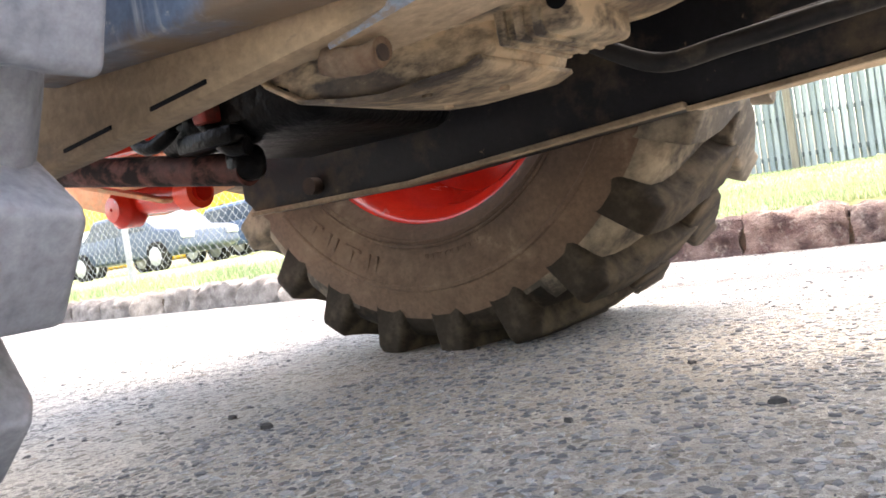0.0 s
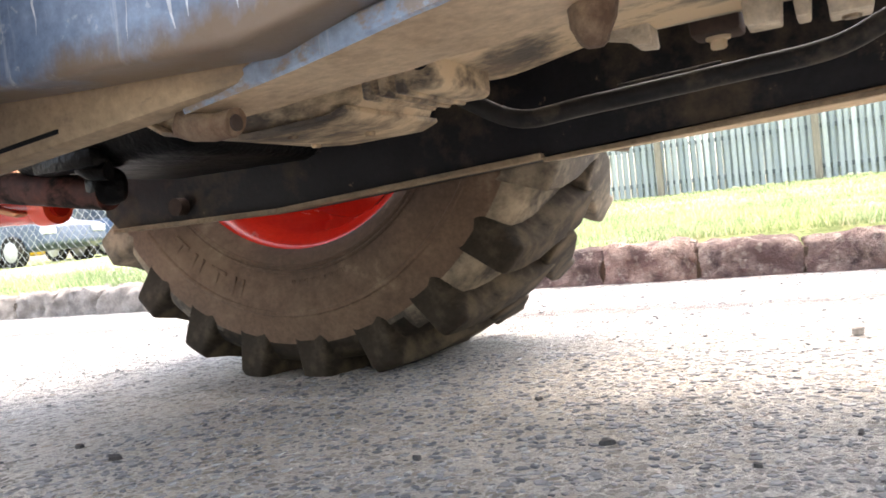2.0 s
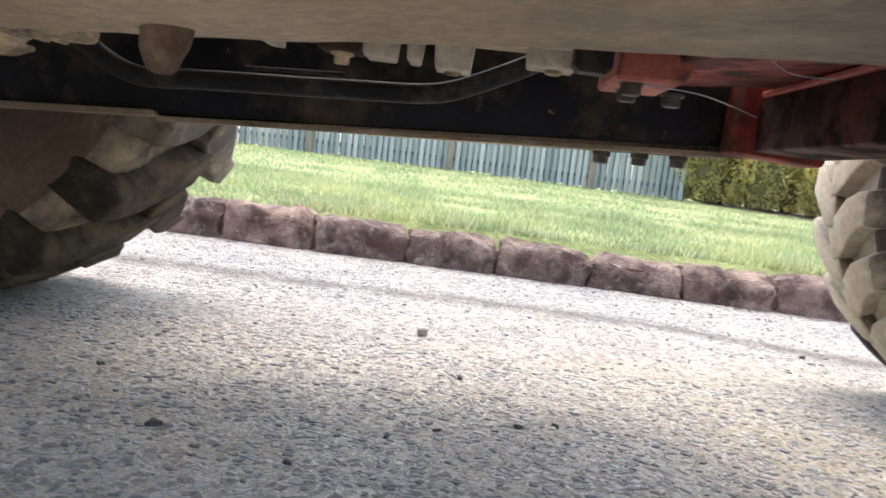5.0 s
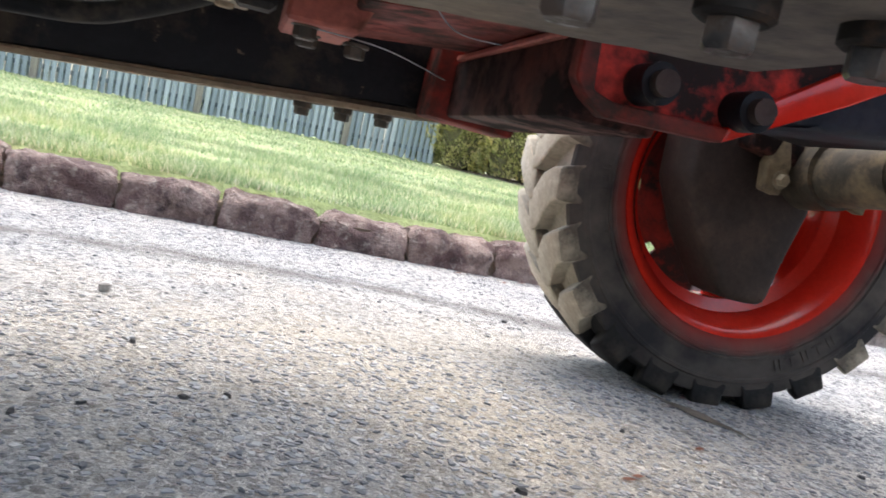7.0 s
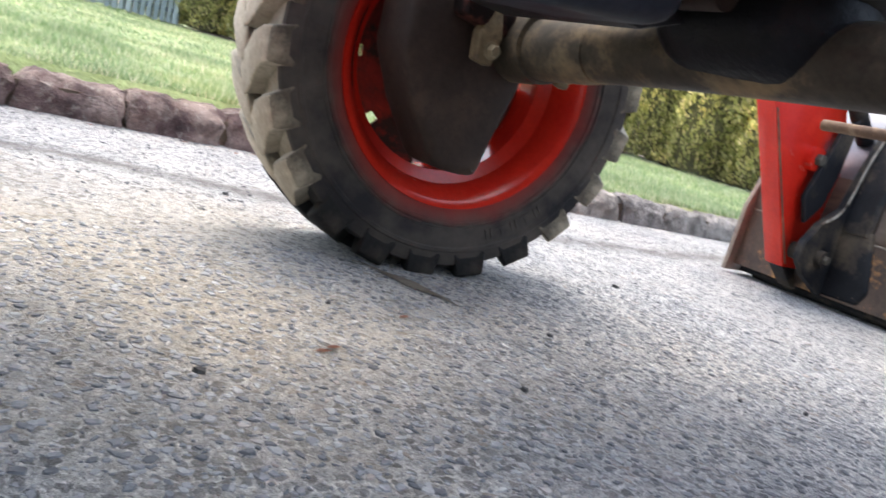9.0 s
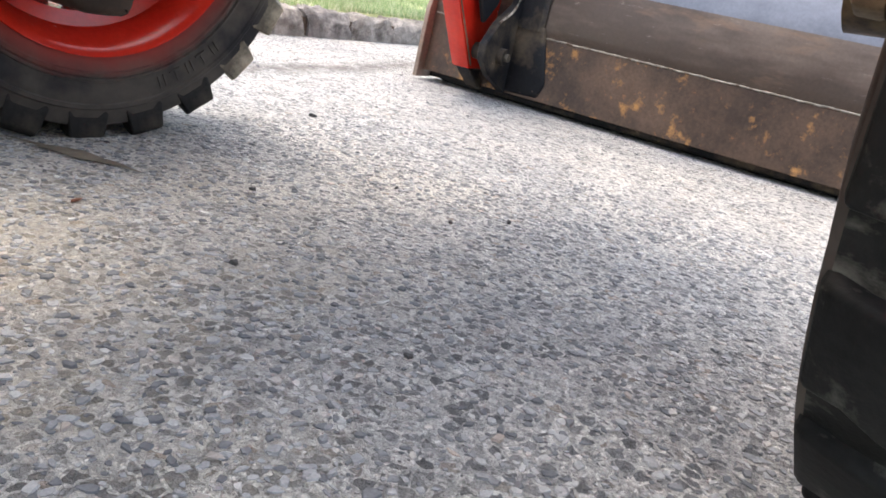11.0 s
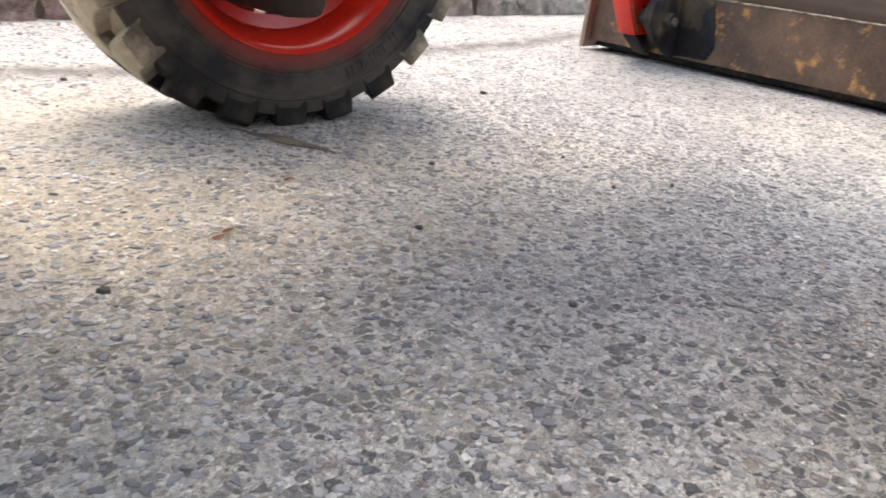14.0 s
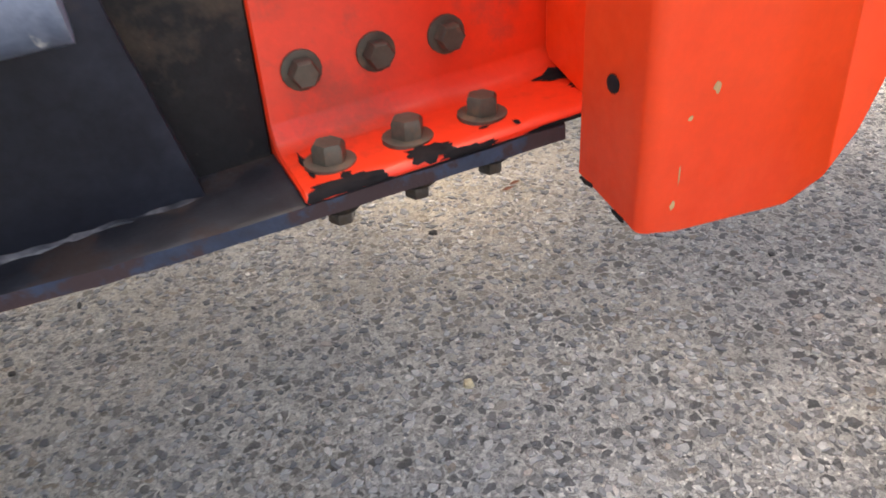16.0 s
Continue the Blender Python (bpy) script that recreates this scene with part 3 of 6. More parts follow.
def prism(pts, axis, a, b, bev=0.003, seg=1):
    """A polygon extruded along an axis from a to b; the polygon's two numbers are the other axes in order."""
    bm = bmesh.new()

    def at(p, s):
        return {"x": (s, p[0], p[1]), "y": (p[0], s, p[1]), "z": (p[0], p[1], s)}[axis]
    lo = [bm.verts.new(at(p, a)) for p in pts]
    hi = [bm.verts.new(at(p, b)) for p in pts]
    n = len(pts)
    bm.faces.new(lo)
    bm.faces.new(hi[::-1])
    for i in range(n):
        bm.faces.new((lo[i], hi[i], hi[(i + 1) % n], lo[(i + 1) % n]))
    bmesh.ops.recalc_face_normals(bm, faces=bm.faces[:])
    if bev:
        bmesh.ops.bevel(bm, geom=bm.edges[:], offset=bev, segments=seg, profile=0.5, affect="EDGES")
    return bm


def lathe(profile, n=64, closed=True):
    """A profile of (along y, radius) turned about the y axis."""
    bm = bmesh.new()
    rings = []
    for y, r in profile:
        rings.append([bm.verts.new((r * math.cos(2 * math.pi * k / n), y, r * math.sin(2 * math.pi * k / n))) for k in range(n)])
    m = len(rings)
    for i in range(m if closed else m - 1):
        A, B = rings[i], rings[(i + 1) % m]
        for k in range(n):
            bm.faces.new((A[k], A[(k + 1) % n], B[(k + 1) % n], B[k]))
    bmesh.ops.recalc_face_normals(bm, faces=bm.faces[:])
    return bm


def tube(points, r, n=12, smooth_steps=6):
    """A round bar along a smooth line through the points."""
    P = [Vector(p) for p in points]
    line = []
    if len(P) == 2:
        line = P
    else:
        for i in range(len(P) - 1):
            a, b, c, d = P[max(i - 1, 0)], P[i], P[i + 1], P[min(i + 2, len(P) - 1)]
            for k in range(smooth_steps):
                t = k / smooth_steps
                line.append(0.5 * ((2 * b) + (c - a) * t + (2 * a - 5 * b + 4 * c - d) * t * t + (3 * b - a - 3 * c + d) * t ** 3))
        line.append(P[-1])
    bm = bmesh.new()
    rings = []
    for i, p in enumerate(line):
        d = (line[min(i + 1, len(line) - 1)] - line[max(i - 1, 0)]).normalized()
        up = Vector((0, 0, 1)) if abs(d.z) < 0.9 else Vector((1, 0, 0))
        u = d.cross(up).normalized()
        w = d.cross(u)
        rings.append([bm.verts.new(p + r * (math.cos(2 * math.pi * k / n) * u + math.sin(2 * math.pi * k / n) * w)) for k in range(n)])
    for A, B in zip(rings, rings[1:]):
        for k in range(n):
            bm.faces.new((A[k], A[(k + 1) % n], B[(k + 1) % n], B[k]))
    bm.faces.new(rings[0])
    bm.faces.new(rings[-1])
    bmesh.ops.recalc_face_normals(bm, faces=bm.faces[:])
    return bm


ORIGIN = {}


def thing(name, at, label, category, group="", kind=""):
    e = new(name)
    e.location = at
    e.empty_display_size = 0.05
    ORIGIN[e] = Vector(at)
    return tagged(e, label, category, group, kind)


def sub(name, at, parent, label=""):
    """A part that is itself an Empty for its pieces."""
    e = new(name)
    e.parent = parent
    e.location = Vector(at) - ORIGIN[parent]
    e.empty_display_size = 0.03
    ORIGIN[e] = Vector(at)
    return tagged(e, label)


def finish(me, smooth):
    if smooth:
        me.polygons.foreach_set("use_smooth", [True] * len(me.polygons))
        me.set_sharp_from_angle(angle=radians(smooth))


def part(name, bm, material, parent, label="", smooth=35, local=False):
    """One mesh under a thing; the bmesh is in world places, or, with local, about the parent's own origin."""
    if not local:
        bmesh.ops.translate(bm, verts=bm.verts[:], vec=-ORIGIN[parent])
    me = bpy.data.meshes.new(name)
    bm.to_mesh(me)
    bm.free()
    me.materials.append(material)
    finish(me, smooth)
    ob = new(name, me)
    ob.parent = parent
    ORIGIN[ob] = ORIGIN[parent]
    return tagged(ob, label)


def solid(name, bm, material, label, category, kind="", group="", smooth=35):
    me = bpy.data.meshes.new(name)
    bm.to_mesh(me)
    bm.free()
    me.materials.append(material)
    finish(me, smooth)
    ob = new(name, me)
    ORIGIN[ob] = Vector((0, 0, 0))
    return tagged(ob, label, category, group, kind)


def jitter(bm, amount, scale, seed=0.0):
    for v in bm.verts:
        n = noise.noise_vector(v.co * scale + Vector((seed, seed * 1.7, -seed)))
        v.co += n * amount
    return bm


# ---- ground, kerb bed, lawn ----
KERB_Y = 2.91
def lawn_z(x, y):
    return 0.135 + 0.017 * max(0.0, y - 3.1) + 0.02 * noise.noise(Vector((x * 0.4, y * 0.4, 0)))


def sheet(name, xs, ys, zfun, material, label):
    bm = bmesh.new()
    grid = [[bm.verts.new((x, y, zfun(x, y))) for x in xs] for y in ys]
    for j in range(len(ys) - 1):
        for i in range(len(xs) - 1):
            bm.faces.new((grid[j][i], grid[j][i + 1], grid[j + 1][i + 1], grid[j + 1][i]))
    return solid(name, bm, material, label, "ground", "structure", smooth=60)


far = [-400, -150, -60, -30]
sheet("road", far + [-14, -7, 0, 7, 14] + [30, 60, 150, 400], [-400, -100, -30, -10, 0, KERB_Y + 0.05], lambda x, y: 0.0, M_ASPHALT,
      "light grey worn asphalt with exposed pebbles")
sheet("lawn_ground", far + [i * 0.75 for i in range(-28, 29)] + [30, 60, 150, 400], [KERB_Y + 0.06] + [3.1 + i * 0.6 for i in range(26)] + [22, 40, 100, 400],
      lambda x, y: lawn_z(x, min(y, 19)) if y > KERB_Y + 0.07 else 0.0, M_GRASS_BED, "short patchy spring lawn rising from the kerb")

# ---- the tractor with loader and backhoe ----
C = 0.907


def mir(y):
    return 2 * C - y


def zb(x, far=False):
    """The height of a frame rail's underside: the machine stands nose up, and the road falls a little to the kerb."""
    return 0.393 + 0.062 * x if far else 0.413 + 0.073 * x


tractor = thing("tractor", (0.3, C, 0.0), "red loader tractor with black frame and dusty lugged tyres", "tractor")


def hexa(at, axis, r, h, flange=0.0, n=6):
    """A bolt head or nut at a place, its axis 'x', 'y' or 'z', growing along the sign of h; with a round flange under it."""
    bm = bmesh.new()
    s = 1 if h > 0 else -1
    parts = [(0, r, n, abs(h))]
    if flange:
        parts = [(0, flange, 18, 0.004), (0.003, r, n, abs(h))]
    for z0, rad, k, ht in parts:
        rings = []
        for z, q in ((z0, rad), (z0 + ht * 0.82, rad), (z0 + ht, rad * 0.84)):
            rings.append([bm.verts.new((q * math.cos(2 * math.pi * i / k), q * math.sin(2 * math.pi * i / k), z)) for i in range(k)])
        for A, B in zip(rings, rings[1:]):
            for i in range(k):
                bm.faces.new((A[i], A[(i + 1) % k], B[(i + 1) % k], B[i]))
        bm.faces.new(rings[-1])
        bm.faces.new(rings[0][::-1])
    turn = {"z": Matrix(), "y": Matrix.Rotation(radians(-90), 4, "X"), "x": Matrix.Rotation(radians(90), 4, "Y")}[axis]
    m = Matrix.Translation(at) @ turn
    if s < 0:
        m = m @ Matrix.Rotation(radians(180), 4, "X")
    bmesh.ops.transform(bm, matrix=m, verts=bm.verts[:])
    bmesh.ops.recalc_face_normals(bm, faces=bm.faces[:])
    return bm


LUGS = {  # across the half width: place, drop of top and of foot below the crown, lead and width in pitches
    "deep": [(0.498, 0.095, 0.12, -0.12, 0.20), (0.506, 0.016, 0.11, -0.06, 0.33), (0.485, 0.003, 0.09, -0.03, 0.36), (0.36, 0.002, 0.068, 0.03, 0.40),
             (0.24, 0.001, 0.062, 0.20, 0.50), (0.12, 0.0, 0.062, 0.40, 0.58), (0.0, 0.0, 0.062, 0.52, 0.58), (-0.07, 0.002, 0.062, 0.58, 0.46)],
    "muddy": [(0.488, 0.10, 0.14, -0.06, 0.30), (0.505, 0.035, 0.13, -0.05, 0.44), (0.475, 0.008, 0.11, -0.03, 0.5), (0.36, 0.002, 0.068, 0.03, 0.54),
              (0.24, 0.001, 0.062, 0.20, 0.55), (0.12, 0.0, 0.062, 0.40, 0.55), (0.0, 0.0, 0.062, 0.52, 0.5), (-0.05, 0.002, 0.062, 0.56, 0.42)],
    "blocky": [(0.494, 0.056, 0.07, -0.08, 0.34), (0.510, 0.034, 0.066, -0.06, 0.46), (0.505, 0.010, 0.06, -0.04, 0.52), (0.44, 0.001, 0.05, 0.0, 0.54),
               (0.27, 0.001, 0.048, 0.17, 0.66), (0.13, 0.0, 0.048, 0.38, 0.72), (0.0, 0.0, 0.048, 0.50, 0.62), (-0.06, 0.002, 0.048, 0.55, 0.44)],
    "worn": [(0.468, 0.026, 0.05, 0.0, 0.54), (0.474, 0.010, 0.045, 0.0, 0.6), (0.455, 0.003, 0.04, 0.0, 0.63), (0.36, 0.001, 0.04, 0.02, 0.6),
             (0.27, 0.001, 0.04, 0.06, 0.66), (0.13, 0.0, 0.04, 0.12, 0.7), (0.0, 0.0, 0.04, 0.18, 0.66), (-0.06, 0.002, 0.04, 0.2, 0.5)],
}


def lug_mesh(R, w, kind, side, count, seed):
    """One tread bar: from its end face on the shoulder, slanting to just past the crown."""
    rng = random.Random(seed)
    bm = bmesh.new()
    pitch = 2 * math.pi / count
    rows = []
    for f, drop, foot, off, half in LUGS[kind]:
        crown = 0.005 * (2 * f) ** 2
        a0, a1 = (off - half * 0.5) * pitch, (off + half * 0.5) * pitch
        flare = 0.09 * pitch
        q = []
        for a, r in ((a0 - flare, R - foot), (a0, R - drop - crown), (a1, R - drop - crown), (a1 + flare, R - foot)):
            r += rng.uniform(-0.002, 0.002)
            q.append(bm.verts.new((r * math.sin(a), side * f * w, -r * math.cos(a))))
        rows.append(q)
    for j, (A, B) in enumerate(zip(rows, rows[1:])):
        for i in range(3):
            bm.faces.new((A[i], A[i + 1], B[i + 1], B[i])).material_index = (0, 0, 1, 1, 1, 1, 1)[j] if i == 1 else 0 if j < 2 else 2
    bm.faces.new(rows[0])
    bm.faces.new(rows[-1][::-1])
    bmesh.ops.recalc_face_normals(bm, faces=bm.faces[:])
    return bm


def wheel(name, at, R, w, rim_r, lug_h, count, flip, phase, label, side_mat, lug_mat, top_mat, hole_n, dish, yaw=0.0, marks=(), holes=True, shaded_mat=None, kind="blocky"):
    """A wheel about its hub: rubber carcass, tread bars, red rim with flange, barrel and pierced disc. flip: -1 when its inner side faces +y."""
    hub = sub(name, at, tractor, label)
    shaded_mat = shaded_mat or lug_mat
    hub.rotation_euler = (0, 0, -yaw)
    Rb = R - lug_h
    prof = [(-0.40, rim_r - 0.012), (-0.445, rim_r + 0.004), (-0.475, rim_r + 0.02)]
    deep = kind in ("deep", "muddy")
    inner, outer = rim_r + 0.02, R - 0.098 if deep else Rb - 0.012

    def bulge(t):
        """The sidewall's place across the tyre, t from the rim to the shoulder."""
        return 0.475 + (0.03 if deep else 0.026) * math.sin(math.pi * t) + 0.02 * t
    for k in range(1, 9):
        prof.append((-bulge(k / 8), inner + (outer - inner) * k / 8))
    if deep:
        prof += [(-0.488, R - 0.088), (-0.462, R - 0.07), (-0.43, Rb - 0.006)]
    else:
        prof += [(-0.488, Rb - 0.005), (-0.46, Rb - 0.001)]
    prof += [(-0.3, Rb + 0.003), (0, Rb + 0.006)]
    full = prof + [(-a, r) for a, r in prof[-2::-1]]
    carcass = lathe([(a * w, r) for a, r in full], 96)
    tyre = part("tyre", carcass, side_mat, hub, local=True, smooth=40)
    tyre.data.materials.append(M_TREADBASE if top_mat is M_LUGTOP else top_mat)
    tyre.data.materials.append(shaded_mat)
    # the lowest tread takes the darker material, painting in the shade by the ground
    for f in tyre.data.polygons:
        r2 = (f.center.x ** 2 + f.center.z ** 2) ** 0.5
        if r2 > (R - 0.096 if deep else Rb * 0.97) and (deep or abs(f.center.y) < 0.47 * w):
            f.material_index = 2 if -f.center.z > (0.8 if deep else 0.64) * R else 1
    # raised rings on the sidewall
    for rr, hw in ((inner + (outer - inner) * (0.63 if deep else 0.72), 0.0035), (inner + 0.014, 0.003), (inner + 0.024, 0.002)):
        yy = -flip * w * bulge((rr - inner) / (outer - inner))
        part("sidewall_ring", lathe([(yy + 0.001 * flip, rr - hw * 2), (yy - 0.003 * flip, rr - hw), (yy - 0.003 * flip, rr + hw), (yy + 0.001 * flip, rr + hw * 2)], 96), side_mat, hub, local=True)
    for a0, count_m, at, size in marks:
        for k in range(count_m):
            a = a0 + k * size * 2.7 / (inner + (outer - inner) * at)
            rr = inner + (outer - inner) * at
            yy = -flip * w * (bulge(at) - 0.002)
            for du, dv, hu, hv in ((0, 0.84, 1.0, 0.16), (0, -0.1, 0.17, 0.9)) if k % 2 else ((-0.5, 0, 0.16, 1.0), (0.5, 0, 0.16, 1.0)):
                bm = box((du - hu) * size, (du + hu) * size, -0.0025, 0.0025, (dv - hv) * size, (dv + hv) * size, 0.001)
                bmesh.ops.transform(bm, matrix=Matrix.Rotation(a, 4, "Y") @ Matrix.Translation((0, yy, -rr)), verts=bm.verts[:])
                part("raised_mark", bm, side_mat, hub, local=True)
    for side, seed in ((-1, 3), (1, 4)):
        kept = {}
        for k in range(count):
            a = phase + (k + (0.5 if side > 0 else 0)) * 2 * math.pi / count
            # lugs near the ground are coloured dark for the shade there
            shaded = math.cos(a) > 0.66 + 0.1 * math.sin(k * 2.1)
            me = kept.get(shaded)
            if me is None:
                bm = lug_mesh(R, w, kind, side, count, seed)
                bmesh.ops.bevel(bm, geom=[e for e in bm.edges if len(e.link_faces) == 2 and e.calc_face_angle() > 0.6], offset=0.005 if R < 0.5 else 0.007, segments=3, profile=0.5, affect="EDGES", material=-1)
                me = bpy.data.meshes.new("tread_lug")
                bm.to_mesh(me)
                bm.free()
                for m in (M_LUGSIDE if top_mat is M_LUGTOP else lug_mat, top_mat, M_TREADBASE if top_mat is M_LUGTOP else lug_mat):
                    me.materials.append(shaded_mat if shaded else m)
                finish(me, 30)
                kept[shaded] = me
            ob = new("tread_lug", me)
            ob.parent = hub
            ob.rotation_euler = (0, a, 0)
    # rim: rolled flange, barrel, drop well and disc
    s = flip
    e = 0.40 * w
    barrel = [(-e - 0.012, rim_r - 0.006), (-e - 0.016, rim_r + 0.004), (-e - 0.006, rim_r + 0.006), (-e, rim_r - 0.004), (-e + 0.014, rim_r - 0.020), (-e + 0.02, rim_r - 0.024), (-e + 0.028, rim_r - 0.022), (-e + 0.034, rim_r - 0.028), (-e + 0.06, rim_r - 0.03), (-e + 0.066, rim_r - 0.037),
              (-0.1 * w, rim_r - 0.055), (0.2 * w, rim_r - 0.055), (e - 0.02, rim_r - 0.024), (e, rim_r - 0.006), (e + 0.012, rim_r + 0.004), (e + 0.012, rim_r - 0.01), (e - 0.01, rim_r - 0.03),
              (0.2 * w, rim_r - 0.061), (-0.1 * w, rim_r - 0.061), (-e + 0.06, rim_r - 0.036), (-e + 0.02, rim_r - 0.03), (-e - 0.004, rim_r - 0.012)]
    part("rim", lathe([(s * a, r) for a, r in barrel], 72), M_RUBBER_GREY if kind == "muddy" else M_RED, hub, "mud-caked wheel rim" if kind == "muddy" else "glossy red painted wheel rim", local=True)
    # disc, pierced by hand holes
    bm = bmesh.new()
    rad = [0.0, 0.09, 0.13, (rim_r - 0.06) * 0.62, (rim_r - 0.06) * 0.82, rim_r - 0.058]
    dep = [dish, dish, dish - 0.02, dish - 0.045, dish - 0.03, dish - 0.02]
    n = hole_n * 6
    rings = [[bm.verts.new((r * math.cos(2 * math.pi * k / n), s * d, r * math.sin(2 * math.pi * k / n))) for k in range(n)] for r, d in zip(rad[1:], dep[1:])]
    for i, (A, B) in enumerate(zip(rings, rings[1:])):
        for k in range(n):
            if holes and i == 3 and k % 6 == 0:
                continue
            bm.faces.new((A[k], A[(k + 1) % n], B[(k + 1) % n], B[k]))
    bm.faces.new(rings[0])
    bmesh.ops.recalc_face_normals(bm, faces=bm.faces[:])
    bmesh.ops.solidify(bm, geom=bm.faces[:], thickness=0.008)
    # front discs take the dark red to paint the shade inside the rim
    part("wheel_disc", bm, M_RUBBER_GREY if kind == "muddy" else M_RED if deep else M_RED_DIRTY_SHADED, hub, local=True)
    return hub


RX, RR = -0.884, 0.652
FX, FR = 1.385, 0.45
REAR_LABEL, FRONT_LABEL = "dust-caked rear wheel with lugged tyre and red rim", "black lugged front wheel with red rim and overspray"
LETTERS = ((0.34, 4, 0.42, 0.023), (-0.3, 9, 0.26, 0.006), (2.4, 5, 0.42, 0.023))
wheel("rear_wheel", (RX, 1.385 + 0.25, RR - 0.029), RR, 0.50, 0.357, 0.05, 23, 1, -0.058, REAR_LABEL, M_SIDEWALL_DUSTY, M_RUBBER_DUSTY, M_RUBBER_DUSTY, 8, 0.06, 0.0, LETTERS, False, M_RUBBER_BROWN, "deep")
wheel("rear_wheel", (RX, 0.342 - 0.25, RR - 0.029), RR - 0.014, 0.50, 0.357, 0.05, 23, -1, 0.268, "rear wheel with lugged tyre grey from dried mud and painted-in skylight", M_RUBBER_GREY, M_RUBBER_GREY, M_RUBBER_GREY, 6, 0.06, kind="muddy")
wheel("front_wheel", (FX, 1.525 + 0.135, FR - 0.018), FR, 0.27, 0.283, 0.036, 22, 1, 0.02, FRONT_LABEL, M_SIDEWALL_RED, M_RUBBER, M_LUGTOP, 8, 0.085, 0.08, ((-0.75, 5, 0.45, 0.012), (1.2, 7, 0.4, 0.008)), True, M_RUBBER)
wheel("front_wheel", (FX + 0.01, 0.205 - 0.135, FR - 0.018), FR, 0.27, 0.283, 0.020, 20, -1, 0.03, FRONT_LABEL, M_SIDEWALL_RED, M_LUG, M_LUG, 6, 0.085, 0.17, kind="worn")


def rail(name, flip):
    """A frame rail: box beam with a wide bolted plate beneath; flip mirrors it to the far side."""
    def Y(y):
        return mir(y) if flip else y

    def Z(x):
        return zb(x, flip)
    a, b = sorted((Y(0.47), Y(0.55 if flip else 0.502)))
    rear = 0.345 if flip else 0.372
    prof = [(-1.28, rear + 0.035), (-1.24, rear), (-0.80, rear), (-0.27, Z(-0.27) + 0.004), (0.64, Z(0.64) + 0.012), (0.64, Z(0.64) + 0.16), (-1.28, rear + 0.16)]
    if not flip:
        prof[:3] = [(-1.28, Z(-1.28) + 0.035), (-1.24, Z(-1.24)), (-0.80, Z(-0.80)), (-0.50, Z(-0.50))]
    r = part(name, prism(prof, "y", a, b, 0.006, 2), M_BLACK if flip else M_PLATE, tractor, "black steel frame rail with dust and chipped paint")
    # the plate's outer corner is cut back where it meets the rail
    bm = bmesh.new()
    outer = [(-0.27, 0.482), (-0.19, 0.468), (0.07, 0.403), (0.25, 0.371), (0.39, 0.3635), (0.61, 0.3605)]
    rows = []
    for k in range(45):
        x = -0.27 + 0.02 * k
        for (xa, ya), (xb, yb) in zip(outer, outer[1:]):
            if xa <= x <= xb + 1e-6:
                yo = ya + (yb - ya) * (x - xa) / (xb - xa)
        ring = [(yo + (0.542 - yo) * f, 0.0) for f in (0.02, 0.25, 0.5, 0.75, 1.0)] + [(0.542, 0.0165)] + [(yo + (0.542 - yo) * f, 0.0165) for f in (0.5, 0.02)] + [(yo, 0.0145), (yo, 0.002)]
        rise = 0.0 if flip else 0.0045 * min(1.0, max(0.0, (x - 0.05) / 0.2))
        rows.append([bm.verts.new((x, Y(y), Z(x) + z + rise)) for y, z in ring])
    for A, B in zip(rows, rows[1:]):
        for i in range(10):
            bm.faces.new((A[i], A[(i + 1) % 10], B[(i + 1) % 10], B[i]))
    bm.faces.new(rows[0])
    bm.faces.new(rows[-1])
    bmesh.ops.recalc_face_normals(bm, faces=bm.faces[:])
    part("bottom_plate", jitter(bm, 0.0012, 30), M_PLATE_UNDER, r, "bottom plate with dusty underside and worn blue edge")
    if not flip:
        edge = r.children[-1].data
        for m in (M_BLUEBLACK, M_LIP, M_SCUFFED):
            edge.materials.append(m)
        # the rear stretch takes the paler blue, sky reflection painted into the edge
        for f in edge.polygons:
            x = f.center.x + 0.3
            if f.normal.y < -0.6 or f.normal.z > 0.6:
                f.material_index = 2 if x <= 0.1 else 1 if f.normal.y < -0.6 else 3
    for x in (0.427, 0.4915, 0.557):
        y = Y(0.389)
        part("washer", hexa((x, y, Z(x) + (0.001 if flip else 0.0055)), "z", 0.0155, -0.0105, 0.0, 24), M_BOLT if flip else M_NUT, r)
        part("nut", hexa((x, y, Z(x) - (0.008 if flip else 0.004)), "z", 0.0125 if flip else 0.0108, -0.0125, 0.0), M_BOLT if flip else M_NUTCAP, r)
        part("bolt", hexa((x, y + (0.0 if flip else 0.012), Z(x) + 0.0275), "z", 0.0135, 0.0155, 0.0205), M_BOLT, r)
    # red mounting angle bolted on the plate
    y0, y2 = Y(0.369), Y(0.468)
    z0 = Z(0.48) + 0.0168
    foot = z0 if flip else z0 + 0.0046
    L = [(Y(0.362), foot), (Y(0.3615), z0 + 0.0062), (Y(0.364), z0 + 0.0095), (Y(0.37), z0 + 0.0115), (Y(0.378), z0 + 0.012), (Y(0.433), z0 + 0.012), (Y(0.445), z0 + 0.017), (Y(0.455), z0 + 0.03), (Y(0.4555), z0 + 0.3), (y2, z0 + 0.3), (y2, foot)]
    bm = prism(L, "x", 0.395, 0.67, 0.002)
    for v in bm.verts:
        v.co.z += 0.07 * (v.co.x - 0.48)
    part("mount_angle", bm, M_ANGLE, r, "bright red bolted mounting angle with chipped edges")
    for x in (0.428, 0.49, 0.552):
        for k in range(3):
            part("bolt", hexa((x, Y(0.4555), z0 + 0.067 + 0.045 * (x - 0.48) + k * 0.072), "y", 0.012, 0.014 if flip else -0.014, 0.0165), M_BOLT, r)
    return r


